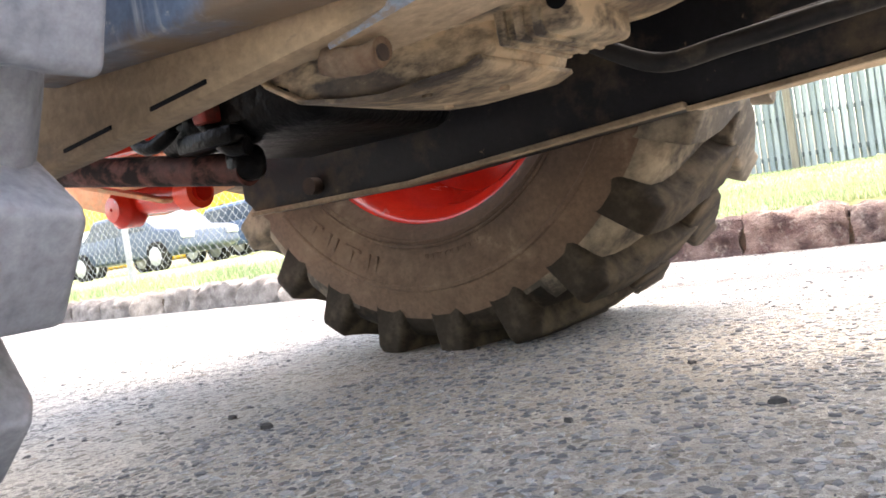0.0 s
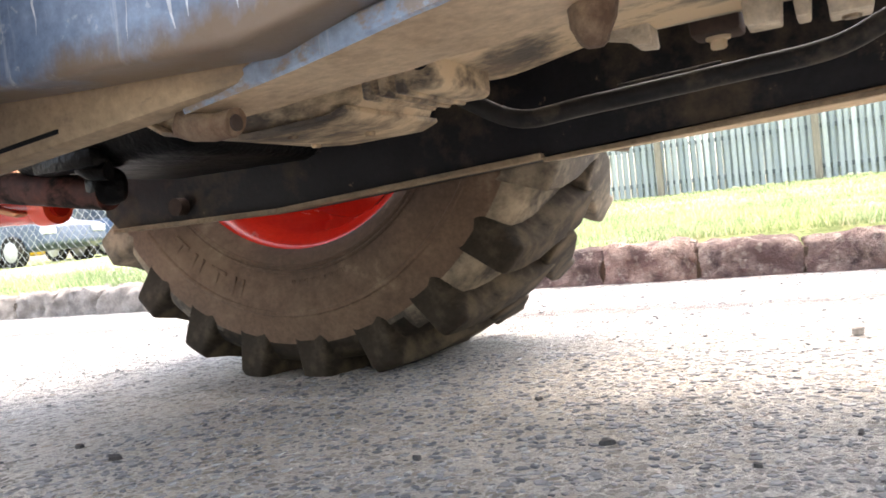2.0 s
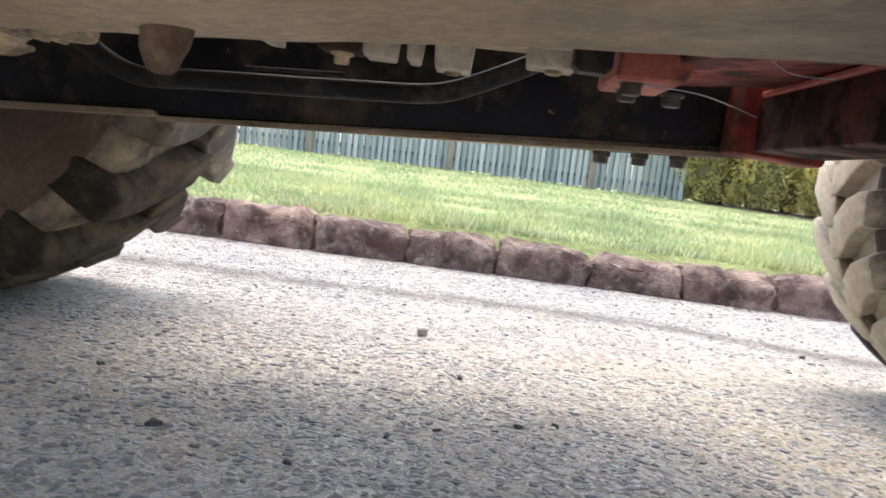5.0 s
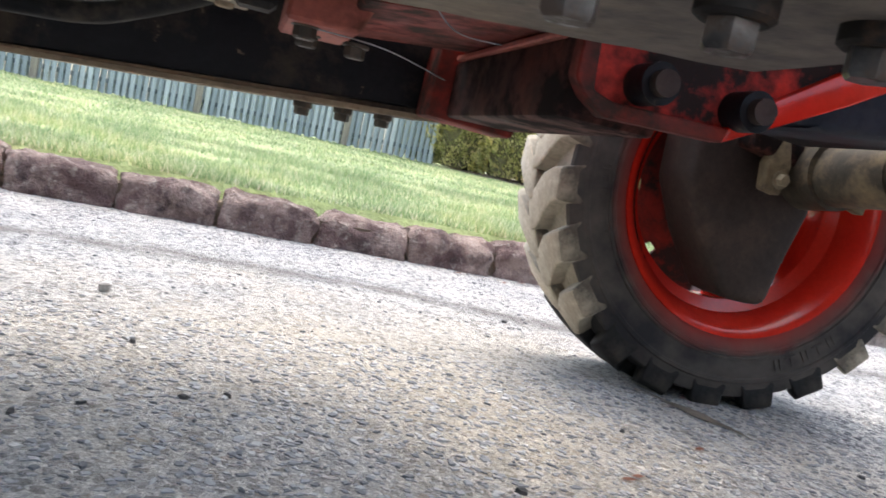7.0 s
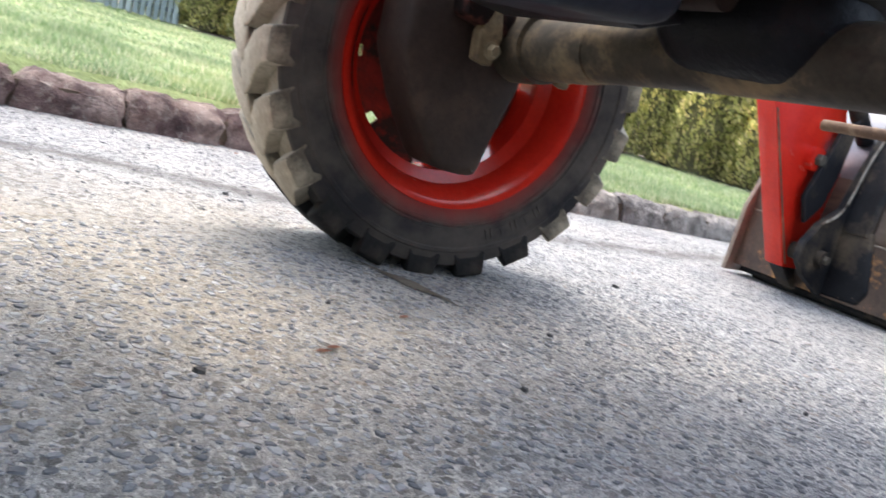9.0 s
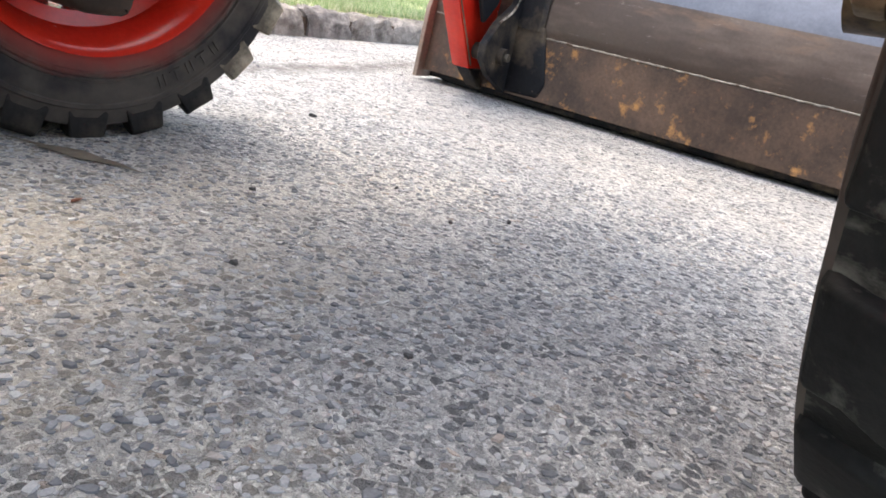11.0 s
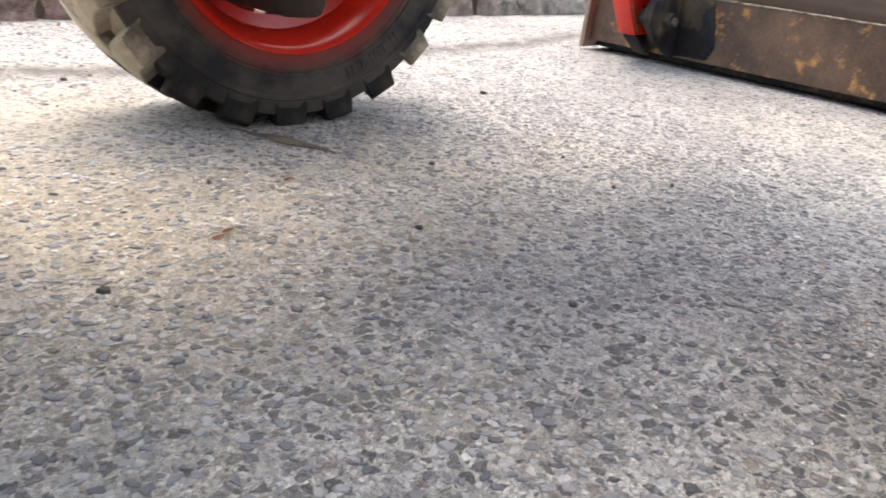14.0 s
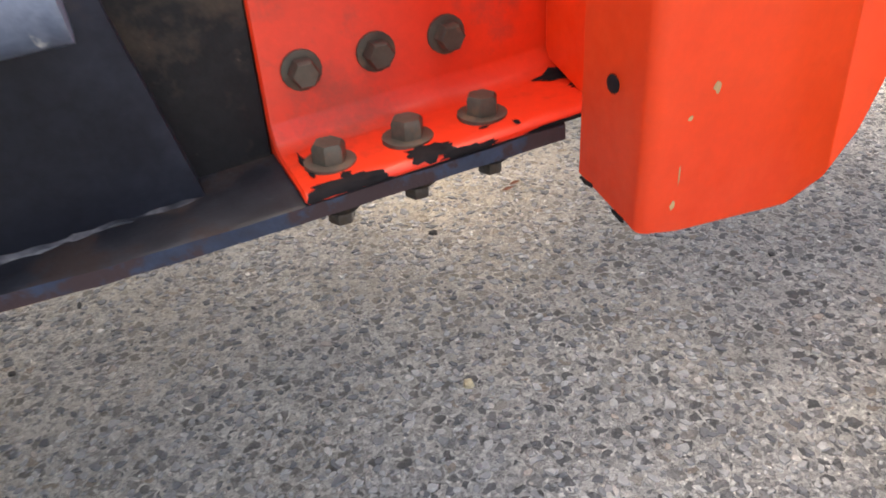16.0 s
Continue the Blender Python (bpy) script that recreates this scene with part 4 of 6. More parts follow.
rail_near = rail("frame_rail", False)


def chip(x, y, sx, sy, seed):
    """A ragged patch of bare dark metal on the angle's flat, running over its rounded front edge."""
    r = random.Random(seed)
    bm = bmesh.new()
    z0 = zb(0.48) + 0.0168
    nose = [(0.3608, 0.0046), (0.3608, 0.0066), (0.3635, 0.01), (0.3697, 0.0121), (0.378, 0.0126), (0.433, 0.0126), (0.47, 0.03)]

    def on_angle(px, v):
        """Height on the rounded nose for a depth v; below the nose it runs down the front."""
        if v < 0.3608:
            return (px, 0.3606, z0 + 0.0066 - min(0.002, (0.3608 - v) * 0.9) + 0.07 * (px - 0.48))
        for (a, b), (c, d) in zip(nose[1:], nose[2:]):
            if v <= c:
                return (px, v, z0 + b + (d - b) * (v - a) / (c - a) + 0.0004 + 0.07 * (px - 0.48))
        return (px, v, z0 + 0.03)
    rim = []
    for k in range(26):
        a = 2 * math.pi * k / 26
        q = 0.8 + 0.45 * noise.noise(Vector((math.cos(a) * 2.2, math.sin(a) * 2.2, seed * 3.7))) + r.uniform(-0.14, 0.14)
        rim.append((sx * q * math.cos(a), sy * q * math.sin(a)))
    prev = None
    mid = bm.verts.new(on_angle(x, y))
    for f in (0.35, 0.7, 1.0):
        ring = [bm.verts.new(on_angle(x + u * f, y + v * f)) for u, v in rim]
        for k in range(26):
            if prev is None:
                bm.faces.new((mid, ring[k], ring[(k + 1) % 26]))
            else:
                bm.faces.new((prev[k], ring[k], ring[(k + 1) % 26], prev[(k + 1) % 26]))
        prev = ring
    bmesh.ops.recalc_face_normals(bm, faces=bm.faces[:])
    part("paint_chip", bm, M_BARE, rail_near)


for args in ((0.43, 0.3735, 0.006, 0.006, 1), (0.427, 0.3645, 0.033, 0.0085, 2), (0.452, 0.361, 0.012, 0.006, 12), (0.495, 0.371, 0.021, 0.0115, 3), (0.51, 0.366, 0.008, 0.007, 9), (0.572, 0.371, 0.0035, 0.004, 5),
             (0.547, 0.378, 0.005, 0.002, 6), (0.645, 0.43, 0.028, 0.012, 7), (0.655, 0.40, 0.018, 0.008, 14), (0.53, 0.3605, 0.03, 0.004, 8), (0.61, 0.3595, 0.04, 0.0025, 10), (0.409, 0.405, 0.003, 0.03, 15)):
    chip(*args)
rail_far = rail("frame_rail", True)

for x0, x1 in ((-1.24, -0.80), (-0.80, -0.27)):
    za, zc = 0.345, 0.345 if x1 < -0.5 else zb(-0.27, True) + 0.004
    part("rail_lip", jitter(prism([(x0, za - 0.003), (x1, zc - 0.003), (x1, zc + 0.007), (x0, za + 0.007)], "y", 1.245, 1.268, 0.002), 0.0015, 30), M_TAN, rail_far, "tan dust-caked lower lip")
part("rail_lip", jitter(prism([(-0.27, zb(-0.27, True) - 0.004), (0.62, zb(0.62, True) - 0.004), (0.62, zb(0.62, True) + 0.004), (-0.27, zb(-0.27, True) + 0.004)], "y", 1.258, 1.2715, 0.001), 0.001, 30), M_TAN, rail_far)
part("rail_boss", tube([(-1.05, 1.24, 0.38), (-1.05, 1.268, 0.38)], 0.018, 16), M_DARKCAST, rail_far)

# gusset and tower plate on the outer face of the near rail
part("gusset", prism([(0.02, zb(0.05) + 0.015), (0.335, zb(0.33) + 0.017), (0.30, 0.60), (0.285, 0.75), (0.02, 0.75)], "y", 0.425, 0.469, 0.002, 2), M_BELLY, rail_near)
part("weld_bead", jitter(tube([(0.02, 0.423, zb(0.02) + 0.016), (0.18, 0.424, zb(0.18) + 0.017), (0.335, 0.426, zb(0.335) + 0.016)], 0.006, 8, 24), 0.004, 55), M_WELD, rail_near)
part("rail_tower", prism([(0.05, zb(0.05) + 0.018), (0.395, zb(0.395) + 0.018), (0.395, 0.9), (0.05, 0.9)], "y", 0.458, 0.4695, 0.002), M_BLACK, rail_near)
part("cylinder", tube([(0.04, 0.385, 0.635), (0.275, 0.385, 0.65)], 0.05, 28), M_BLUESTEEL, tractor, "shiny grey hydraulic cylinder")

# loader post: bent orange guard outside the near rail
def bent_sheet():
    """A steel sheet bent round an upright corner, its lower edge sweeping up towards the front."""
    low = [(0.0, -0.004), (0.12, -0.012), (0.15, 0.0), (0.175, 0.03), (0.195, 0.08), (0.205, 0.14), (0.212, 0.34)]

    def edge(a):
        for (a0, b0), (a1, b1) in zip(low, low[1:]):
            if a <= a1:
                return 0.476 + b0 + (b1 - b0) * max(0.0, a - a0) / (a1 - a0)
        return 0.816
    rad = 0.011
    plan = [(0.566, 0.272 - 0.06 * k / 6, 0.482 - 0.012 * k / 6, (-1, 0)) for k in range(7)]
    for k in range(1, 9):
        t = k / 8 * math.pi / 2
        plan.append((0.566 + rad * (1 - math.cos(t)), 0.212 - rad * math.sin(t), 0.469, (-math.cos(t), -math.sin(t))))
    for a in [0.03, 0.06, 0.09, 0.12] + [0.12 + 0.092 * k / 24 for k in range(1, 25)]:
        plan.append((0.566 + a, 0.201, edge(a) - 0.005, (0, -1)))
    bm = bmesh.new()
    cols = []
    for x, y, z, n in plan:
        ring = []
        for z1, d in ((0.83, 0.0), (z + 0.003, 0.0), (z, 0.003), (z, 0.009), (z + 0.003, 0.012), (0.83, 0.012)):
            ring.append(bm.verts.new((x - n[0] * d, y - n[1] * d, z1)))
        cols.append(ring)
    for A, B in zip(cols, cols[1:]):
        for i in range(5):
            bm.faces.new((A[i], A[i + 1], B[i + 1], B[i]))
    for ring in (cols[0], cols[-1]):
        bm.faces.new(ring)
    bmesh.ops.recalc_face_normals(bm, faces=bm.faces[:])
    return bm


post = part("loader_post", bent_sheet(), M_ORANGE, tractor, "bright orange steel loader post with chips", smooth=50)


def post_patch(name, y, z, sy, sz, seed, material, x=None):
    """A chip or scratch on the post: on its flank at y, or on its front at x."""
    r = random.Random(seed)
    bm = bmesh.new()
    vs = []
    for k in range(10):
        a = 2 * math.pi * k / 10
        q = r.uniform(0.5, 1.15)
        u, v = sy * q * math.cos(a), max(0.4655 - z, sz * q * math.sin(a))
        vs.append(bm.verts.new((0.5657, y + u, z + v) if x is None else (x + u, 0.2007, z + v)))
    bm.faces.new(vs)
    part(name, bm, material, post)


post_patch("paint_chip", 0.226, 0.474, 0.010, 0.003, 1, M_BARE)
post_patch("paint_chip", 0.262, 0.482, 0.008, 0.003, 2, M_BARE)
post_patch("scratch", 0, 0.508, 0.0009, 0.008, 3, M_SCRATCH, 0.591)
post_patch("scratch", 0, 0.545, 0.0025, 0.002, 4, M_SCRATCH, 0.595)
post_patch("scratch", 0, 0.56, 0.003, 0.004, 5, M_SCRATCH, 0.612)
post_patch("scratch", 0, 0.488, 0.002, 0.004, 6, M_SCRATCH, 0.588)
part("post_core", prism([(0.27, 0.49), (0.37, 0.478), (0.45, 0.5), (0.45, 0.82), (0.27, 0.82)], "x", 0.64, 0.70, 0.01, 2), M_ORANGE, post)
part("hole_plug", hexa((0.5655, 0.238, 0.56), "x", 0.006, -0.0012, 0, 14), M_BLACK, post)

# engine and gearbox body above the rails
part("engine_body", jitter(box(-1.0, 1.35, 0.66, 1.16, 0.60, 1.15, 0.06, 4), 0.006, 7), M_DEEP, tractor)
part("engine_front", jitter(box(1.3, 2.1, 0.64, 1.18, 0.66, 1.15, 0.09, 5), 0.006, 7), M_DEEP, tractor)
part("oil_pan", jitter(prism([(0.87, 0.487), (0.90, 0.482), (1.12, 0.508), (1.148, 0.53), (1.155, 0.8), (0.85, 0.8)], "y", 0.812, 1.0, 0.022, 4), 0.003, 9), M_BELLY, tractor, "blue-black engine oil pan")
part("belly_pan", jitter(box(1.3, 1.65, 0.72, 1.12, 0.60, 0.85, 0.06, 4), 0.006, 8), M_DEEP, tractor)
part("front_frame", jitter(box(1.6, 2.0, 0.62, 1.2, 0.585, 0.85, 0.1, 5), 0.004, 9), M_BELLY, tractor, "black front frame")
part("deck", box(-0.75, 0.5, 0.46, mir(0.46), 0.80, 0.83, 0.01), M_BLACK, tractor)
part("side_panel", prism([(-0.62, 0.448), (-0.59, 0.436), (-0.38, 0.423), (-0.16, 0.412), (-0.06, 0.428), (0.02, 0.437), (0.02, 0.72), (-0.62, 0.72)], "y", 0.412, 0.468, 0.006, 3), M_PANEL, tractor, "scratched steel side panel with blue-grey sky reflection in its colour")
def panel_scratch(x0, z0, x1, z1, w, seed):
    """A pale wandering scrape down the side panel."""
    r = random.Random(seed)
    bm = bmesh.new()
    prev = None
    for k in range(15):
        t = k / 14
        x = x0 + (x1 - x0) * t + r.uniform(-0.0012, 0.0012)
        h = w * (0.35 + 0.65 * r.random()) * math.sin(math.pi * min(1, t * 0.9 + 0.08))
        pair = (bm.verts.new((x - h, 0.4112, z0 + (z1 - z0) * t)), bm.verts.new((x + h, 0.4112, z0 + (z1 - z0) * t)))
        if prev:
            bm.faces.new((prev[0], prev[1], pair[1], pair[0]))
        prev = pair
    part("scratch", bm, M_SCRAPE, tractor)


for args in ((-0.218, 0.56, -0.20, 0.43, 0.007, 1), (-0.20, 0.57, -0.188, 0.435, 0.005, 2), (-0.178, 0.58, -0.172, 0.455, 0.0045, 3), (-0.168, 0.58, -0.15, 0.432, 0.006, 4), (-0.238, 0.56, -0.24, 0.43, 0.002, 5), (-0.33, 0.6, -0.325, 0.45, 0.003, 6)):
    panel_scratch(*args)


def stub(x, y, z, r0, r1, h):
    """A worn tapered boss hanging from z."""
    bm = lathe([(0.004, r0 * 1.1), (-h * 0.1, r0 * 1.06), (-h * 0.4, r0), (-h * 0.7, r1 * 1.08), (-h * 0.9, r1 * 0.86), (-h, r1 * 0.5), (-h * 1.02, 0.001)], 20, False)
    bmesh.ops.rotate(bm, verts=bm.verts[:], matrix=Matrix.Rotation(radians(90), 3, "X"))
    bmesh.ops.translate(bm, verts=bm.verts[:], vec=(x, y, z))
    return jitter(bm, 0.003, 40, x * 9)


part("rusty_boss", stub(0.03, 0.515, zb(0.03), 0.015, 0.0105, 0.024), M_RUST, rail_near, "rusty round boss")
part("pivot_lug", jitter(tube([(-0.285, 0.495, 0.39), (-0.26, 0.491, 0.383), (-0.228, 0.488, 0.381)], 0.0105, 18), 0.004, 45), M_RUST, rail_near, "rusty tube end under the plate")
for xa, xb in ((-0.605, -0.525), (-0.465, -0.39)):
    part("slot", prism([(xa, zb(xa) + 0.010), (xb, zb(xb) + 0.011), (xb, zb(xb) + 0.0145), (xa, zb(xa) + 0.0135)], "y", 0.4685, 0.48, 0), M_BARE, rail_near)
part("pivot_bore", tube([(-0.230, 0.488, 0.381), (-0.2255, 0.488, 0.381)], 0.006, 14), M_DARKCAST, rail_near)

# gearbox casting underneath
cast = [(-0.76, 0.62), (-0.75, 0.53), (-0.70, 0.505), (-0.33, 0.478), (-0.22, 0.478), (-0.1, 0.50), (0.3, 0.51), (0.3, 0.62)]
gb = part("gearbox", jitter(prism(cast, "y", 0.79, 1.06, 0.02, 4), 0.004, 14), M_CAST, tractor, "dust-caked cast gearbox underside")
pan = [(-0.735, 0.525), (-0.70, 0.484), (-0.64, 0.450), (-0.56, 0.434), (-0.50, 0.428), (-0.38, 0.432), (-0.352, 0.44), (-0.335, 0.50)]
part("sump_pan", jitter(prism(pan, "y", 0.84, 1.05, 0.012, 3), 0.003, 22), M_CAST, gb, "tan dusty sump pan")
lip = [(x, z - 0.005) for x, z in pan[:-1]]
part("pan_lip", jitter(prism(lip + [(x, z + 0.007) for x, z in lip[::-1]], "y", 0.826, 1.062, 0.002, 2), 0.002, 25), M_CAST, gb)
part("end_block", jitter(box(-0.335, -0.238, 0.83, 1.0, 0.446, 0.52, 0.012, 3), 0.002, 30), M_CAST, gb, "pale ribbed end of the sump")
for k in range(3):
    part("rib", prism([(-0.325 + k * 0.022, 0.442), (-0.316 + k * 0.022, 0.442), (-0.314 + k * 0.022, 0.50), (-0.327 + k * 0.022, 0.50)], "y", 0.822, 0.99, 0.002), M_CAST, gb)
part("plug_hole", hexa((-0.252, 0.8295, 0.476), "y", 0.012, -0.003, 0.0, 16), M_BARE, gb)
for k, x in enumerate((-0.66, -0.56, -0.47, -0.40)):
    part("rib", jitter(prism([(x, 0.497 - 0.008 * k), (x + 0.012, 0.497 - 0.008 * k), (x + 0.03, 0.60), (x + 0.012, 0.60)], "y", 0.778, 0.80, 0.004, 2), 0.002, 30), M_CAST, gb)
for x, y in ((-0.60, 0.90), (-0.47, 0.88), (-0.52, 1.0), (-0.41, 0.97)):
    part("bolt", hexa((x, y, 0.431 + 0.25 * max(0.0, -0.52 - x)), "z", 0.008, -0.008, 0.012), M_CAST, gb)
for x0, x1, z in ((0.07, 0.106, 0.476), (0.122, 0.136, 0.476), (0.155, 0.197, 0.472), (0.264, 0.32, 0.488)):
    part("cast_lug", prism([(x0 - 0.004, 0.52), (x0, z), (x1, z), (x1 + 0.003, 0.52)], "y", 1.0, 1.055, 0.003, 2), M_PALECAST, gb)
part("cast_lug", prism([(-0.105, 0.50), (-0.07, 0.492), (-0.055, 0.479), (-0.034, 0.477), (-0.036, 0.52), (-0.105, 0.52)], "y", 1.0, 1.055, 0.003, 2), M_PALECAST, gb)
part("pale_flange", jitter(prism([(-0.12, 0.500), (0.34, 0.510), (0.34, 0.548), (-0.12, 0.54)], "y", 0.99, 1.06, 0.003, 2), 0.0015, 30), M_PALECAST, gb)
for x, y, z in ((0.03, 1.09, 0.486), (0.295, 1.03, 0.492), (0.176, 1.03, 0.477)):
    part("bolt", hexa((x, y, z), "z", 0.010, -0.006 if x > 0.1 else -0.012, 0.015), M_CAST, gb)
part("bolt_pad", box(0.0, 0.06, 1.06, 1.12, 0.486, 0.52, 0.006, 2), M_DARKCAST, gb)
part("hose", tube([(-0.38, 1.1, 0.509), (-0.31, 1.1, 0.459), (-0.24, 1.1, 0.426), (-0.15, 1.1, 0.430), (0.05, 1.1, 0.442), (0.15, 1.1, 0.450), (0.205, 1.1, 0.469), (0.27, 1.1, 0.501), (0.34, 1.1, 0.539)], 0.0132, 18), M_HOSE, tractor, "black hydraulic pipe")
part("thin_pipe", tube([(-0.12, 1.18, 0.46), (0.02, 1.18, 0.468)], 0.003, 8), M_HOSE, tractor)
part("block", box(0.305, 0.345, 0.89, 0.93, 0.474, 0.53, 0.006), M_BLACK, tractor)
rp = part("red_lug", prism([(0.355, 0.476), (0.43, 0.478), (0.46, 0.56), (0.36, 0.56)], "y", 0.93, 1.07, 0.004), M_PINK, tractor, "dirty red mounting lug")
for x, y in ((0.378, 0.962), (0.386, 1.03), (0.44, 1.03)):
    part("bolt", hexa((x, y, 0.479), "z", 0.012, -0.013, 0.015), M_BOLT, rp)
part("wire", tube([(0.39, 0.95, 0.475), (0.47, 1.0, 0.478), (0.56, 1.08, 0.47)], 0.0008, 6), M_WIRE, tractor)
part("wire", tube([(0.47, 0.85, 0.52), (0.50, 0.84, 0.49), (0.54, 0.82, 0.485)], 0.0007, 6), M_WIRE, tractor)

# red cross tube and bracket
# dirty bar and bracket, coloured darker for the shade under the engine
ct = part("cross_tube", box(0.60, 0.70, 0.80, 1.21, 0.434, 0.51, 0.006, 2), M_TUBE, tractor, "dirty cross bar, dark brown with painted-in shade")
part("end_collar", prism([(0.572, 0.43), (0.70, 0.424), (0.72, 0.52), (0.575, 0.53)], "y", 1.19, 1.262, 0.006, 2), M_RED_DIRTY_SHADED, ct)
part("top_strip", jitter(box(0.594, 0.70, 0.82, 1.18, 0.508, 0.516, 0.002), 0.003, 30), M_PINK, ct)
br = part("cross_bracket", prism([(0.607, 0.462), (0.63, 0.447), (0.762, 0.447), (0.885, 0.510), (1.04, 0.60), (1.04, 0.64), (0.607, 0.64)], "y", 0.79, 0.804, 0.004, 2), M_BRACKET, tractor, "red bracket plate with large pins")
part("bracket_edge", prism([(0.757, 0.444), (0.885, 0.507), (1.045, 0.598), (1.03, 0.622), (0.87, 0.537), (0.80, 0.492), (0.762, 0.468)], "y", 0.779, 0.80, 0.003, 2), M_RED, br)
part("bracket_lip", prism([(0.60, 0.47), (0.612, 0.455), (0.634, 0.441), (0.757, 0.444), (0.762, 0.458), (0.64, 0.456), (0.62, 0.462), (0.61, 0.62), (0.60, 0.62)], "y", 0.779, 0.80, 0.002), M_RED_DIRTY_SHADED, br)
for x, z in ((0.669, 0.478), (0.77, 0.476)):
    part("pin", tube([(x, 0.755, z), (x, 0.79, z)], 0.019, 20), M_BLACK, br)
    part("pin_head", tube([(x, 0.744, z), (x, 0.757, z)], 0.012, 16), M_DARKCAST, br)
part("belly_plate", prism([(0.42, 0.50), (0.62, 0.52), (0.62, 0.58), (0.42, 0.58)], "y", 0.86, 1.15, 0.004), M_RED_DIRTY_SHADED, tractor, "dark red belly plate")

# front axle
ax = sub("front_axle", (FX, C, 0.505), tractor, "dusty grey cast front axle")
part("axle_tube", tube([(FX, 1.43, 0.497), (FX, 1.3, 0.505), (FX, 1.15, 0.517), (FX, 0.95, 0.53), (FX, 0.7, 0.54), (FX, 0.36, 0.548)], 0.054, 32), M_AXLE, ax)
part("axle_sleeve", jitter(tube([(FX, 1.42, 0.497), (FX, 1.33, 0.502), (FX, 1.26, 0.507), (FX, 1.19, 0.513)], 0.0565, 32), 0.003, 16), M_AXLE, ax)
part("axle_housing", jitter(box(FX - 0.1, FX + 0.1, C - 0.16, C + 0.14, 0.492, 0.68, 0.085, 6), 0.005, 12), M_DEEP, ax)
part("axle_guard", jitter(prism([(1.02, 0.56), (1.05, 0.525), (1.19, 0.518), (1.26, 0.545), (1.3, 0.60), (1.02, 0.62)], "y", 0.92, 1.22, 0.006, 2), 0.002, 14), M_DEEP, ax, "black guard plate over the axle")
part("steering_cylinder", tube([(FX - 0.14, 1.30, 0.575), (FX - 0.14, 0.85, 0.585)], 0.024, 18), M_DARKCAST, ax)
for s in (1, -1):
    yk = 1.40 if s > 0 else 0.33
    for x, xb in ((FX - 0.120, FX - 0.084), (FX + 0.08, FX + 0.11)):
        part("axle_yoke", jitter(prism([(x, 0.45), (xb, 0.444), (xb + 0.012, 0.50), (xb, 0.548), (x + 0.016, 0.552), (x - 0.004, 0.50)], "y", yk - 0.016, yk + 0.012, 0.005, 2), 0.002, 25), M_YOKE, ax, "tan cast axle yoke")
        for z in (0.473,):
            part("bolt", hexa(((x + xb) / 2 + 0.01, yk - 0.015, z), "y", 0.012, -0.015, 0.017), M_NUTTAN, ax)
    part("axle_collar", jitter(tube([(FX, yk + 0.03, 0.498), (FX, yk - 0.05, 0.503)], 0.066, 28), 0.003, 20), M_AXLE, ax)
    yy = yk + 0.035 if s > 0 else yk - 0.165
    prof = [(-0.125, 0.62), (0.10, 0.62), (0.108, 0.5), (0.092, 0.42), (0.066, 0.33), (0.046, 0.242), (0.03, 0.232), (-0.052, 0.234), (-0.068, 0.25), (-0.135, 0.34), (-0.185, 0.44), (-0.19, 0.56)]
    bm = prism([(FX - 0.055 + a, b) for a, b in prof], "y", yy, yy + 0.13, 0.018, 3)
    fd = part("final_drive", jitter(bm, 0.004, 14), M_DARKCAST, tractor, "dark dirty cast front final drive case")
    part("steering_arm", prism([(FX - 0.16, 0.52), (FX - 0.06, 0.50), (FX - 0.05, 0.55), (FX - 0.17, 0.57)], "y", yy - 0.05, yy + 0.02, 0.008, 2), M_TUBE, fd)

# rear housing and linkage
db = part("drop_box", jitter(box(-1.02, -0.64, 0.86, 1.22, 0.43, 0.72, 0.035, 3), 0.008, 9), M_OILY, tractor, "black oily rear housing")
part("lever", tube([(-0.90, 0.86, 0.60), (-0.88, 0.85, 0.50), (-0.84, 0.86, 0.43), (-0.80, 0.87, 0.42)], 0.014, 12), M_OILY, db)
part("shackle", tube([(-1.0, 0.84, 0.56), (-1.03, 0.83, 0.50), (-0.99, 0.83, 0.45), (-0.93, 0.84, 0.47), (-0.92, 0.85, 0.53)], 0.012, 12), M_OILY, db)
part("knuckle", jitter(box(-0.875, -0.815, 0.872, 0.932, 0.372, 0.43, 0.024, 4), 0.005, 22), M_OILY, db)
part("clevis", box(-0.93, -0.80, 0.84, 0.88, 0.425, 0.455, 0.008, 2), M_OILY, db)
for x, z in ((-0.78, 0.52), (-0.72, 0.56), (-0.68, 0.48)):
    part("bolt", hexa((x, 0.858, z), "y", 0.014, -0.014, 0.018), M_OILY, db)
part("red_lug", jitter(box(-0.868, -0.836, 0.83, 0.862, 0.462, 0.56, 0.005, 2), 0.003, 18), M_RED_DIRTY_SHADED, db, "dirty red mounting lug")
part("rear_tube", tube([(-1.55, 0.87, 0.497), (-0.84, 0.9, 0.39)], 0.026, 16), M_TUBE, tractor, "dark rusty red tie tube")
bh = part("backhoe_mount", prism([(-2.1, 0.50), (-1.80, 0.457), (-1.54, 0.385), (-1.48, 0.39), (-1.27, 0.415), (-1.25, 0.45), (-1.6, 0.50), (-2.1, 0.56)], "y", 1.13, 1.25, 0.008, 2), M_FADED, tractor, "faded orange backhoe mounting frame")
part("swivel_barrel", tube([(-1.50, 1.10, 0.412), (-1.25, 1.10, 0.402)], 0.03, 24), M_RED, bh, "red pivot barrel")
part("pivot_boss", tube([(-1.262, 1.10, 0.402), (-1.215, 1.10, 0.402)], 0.034, 24), M_ORANGE, bh)
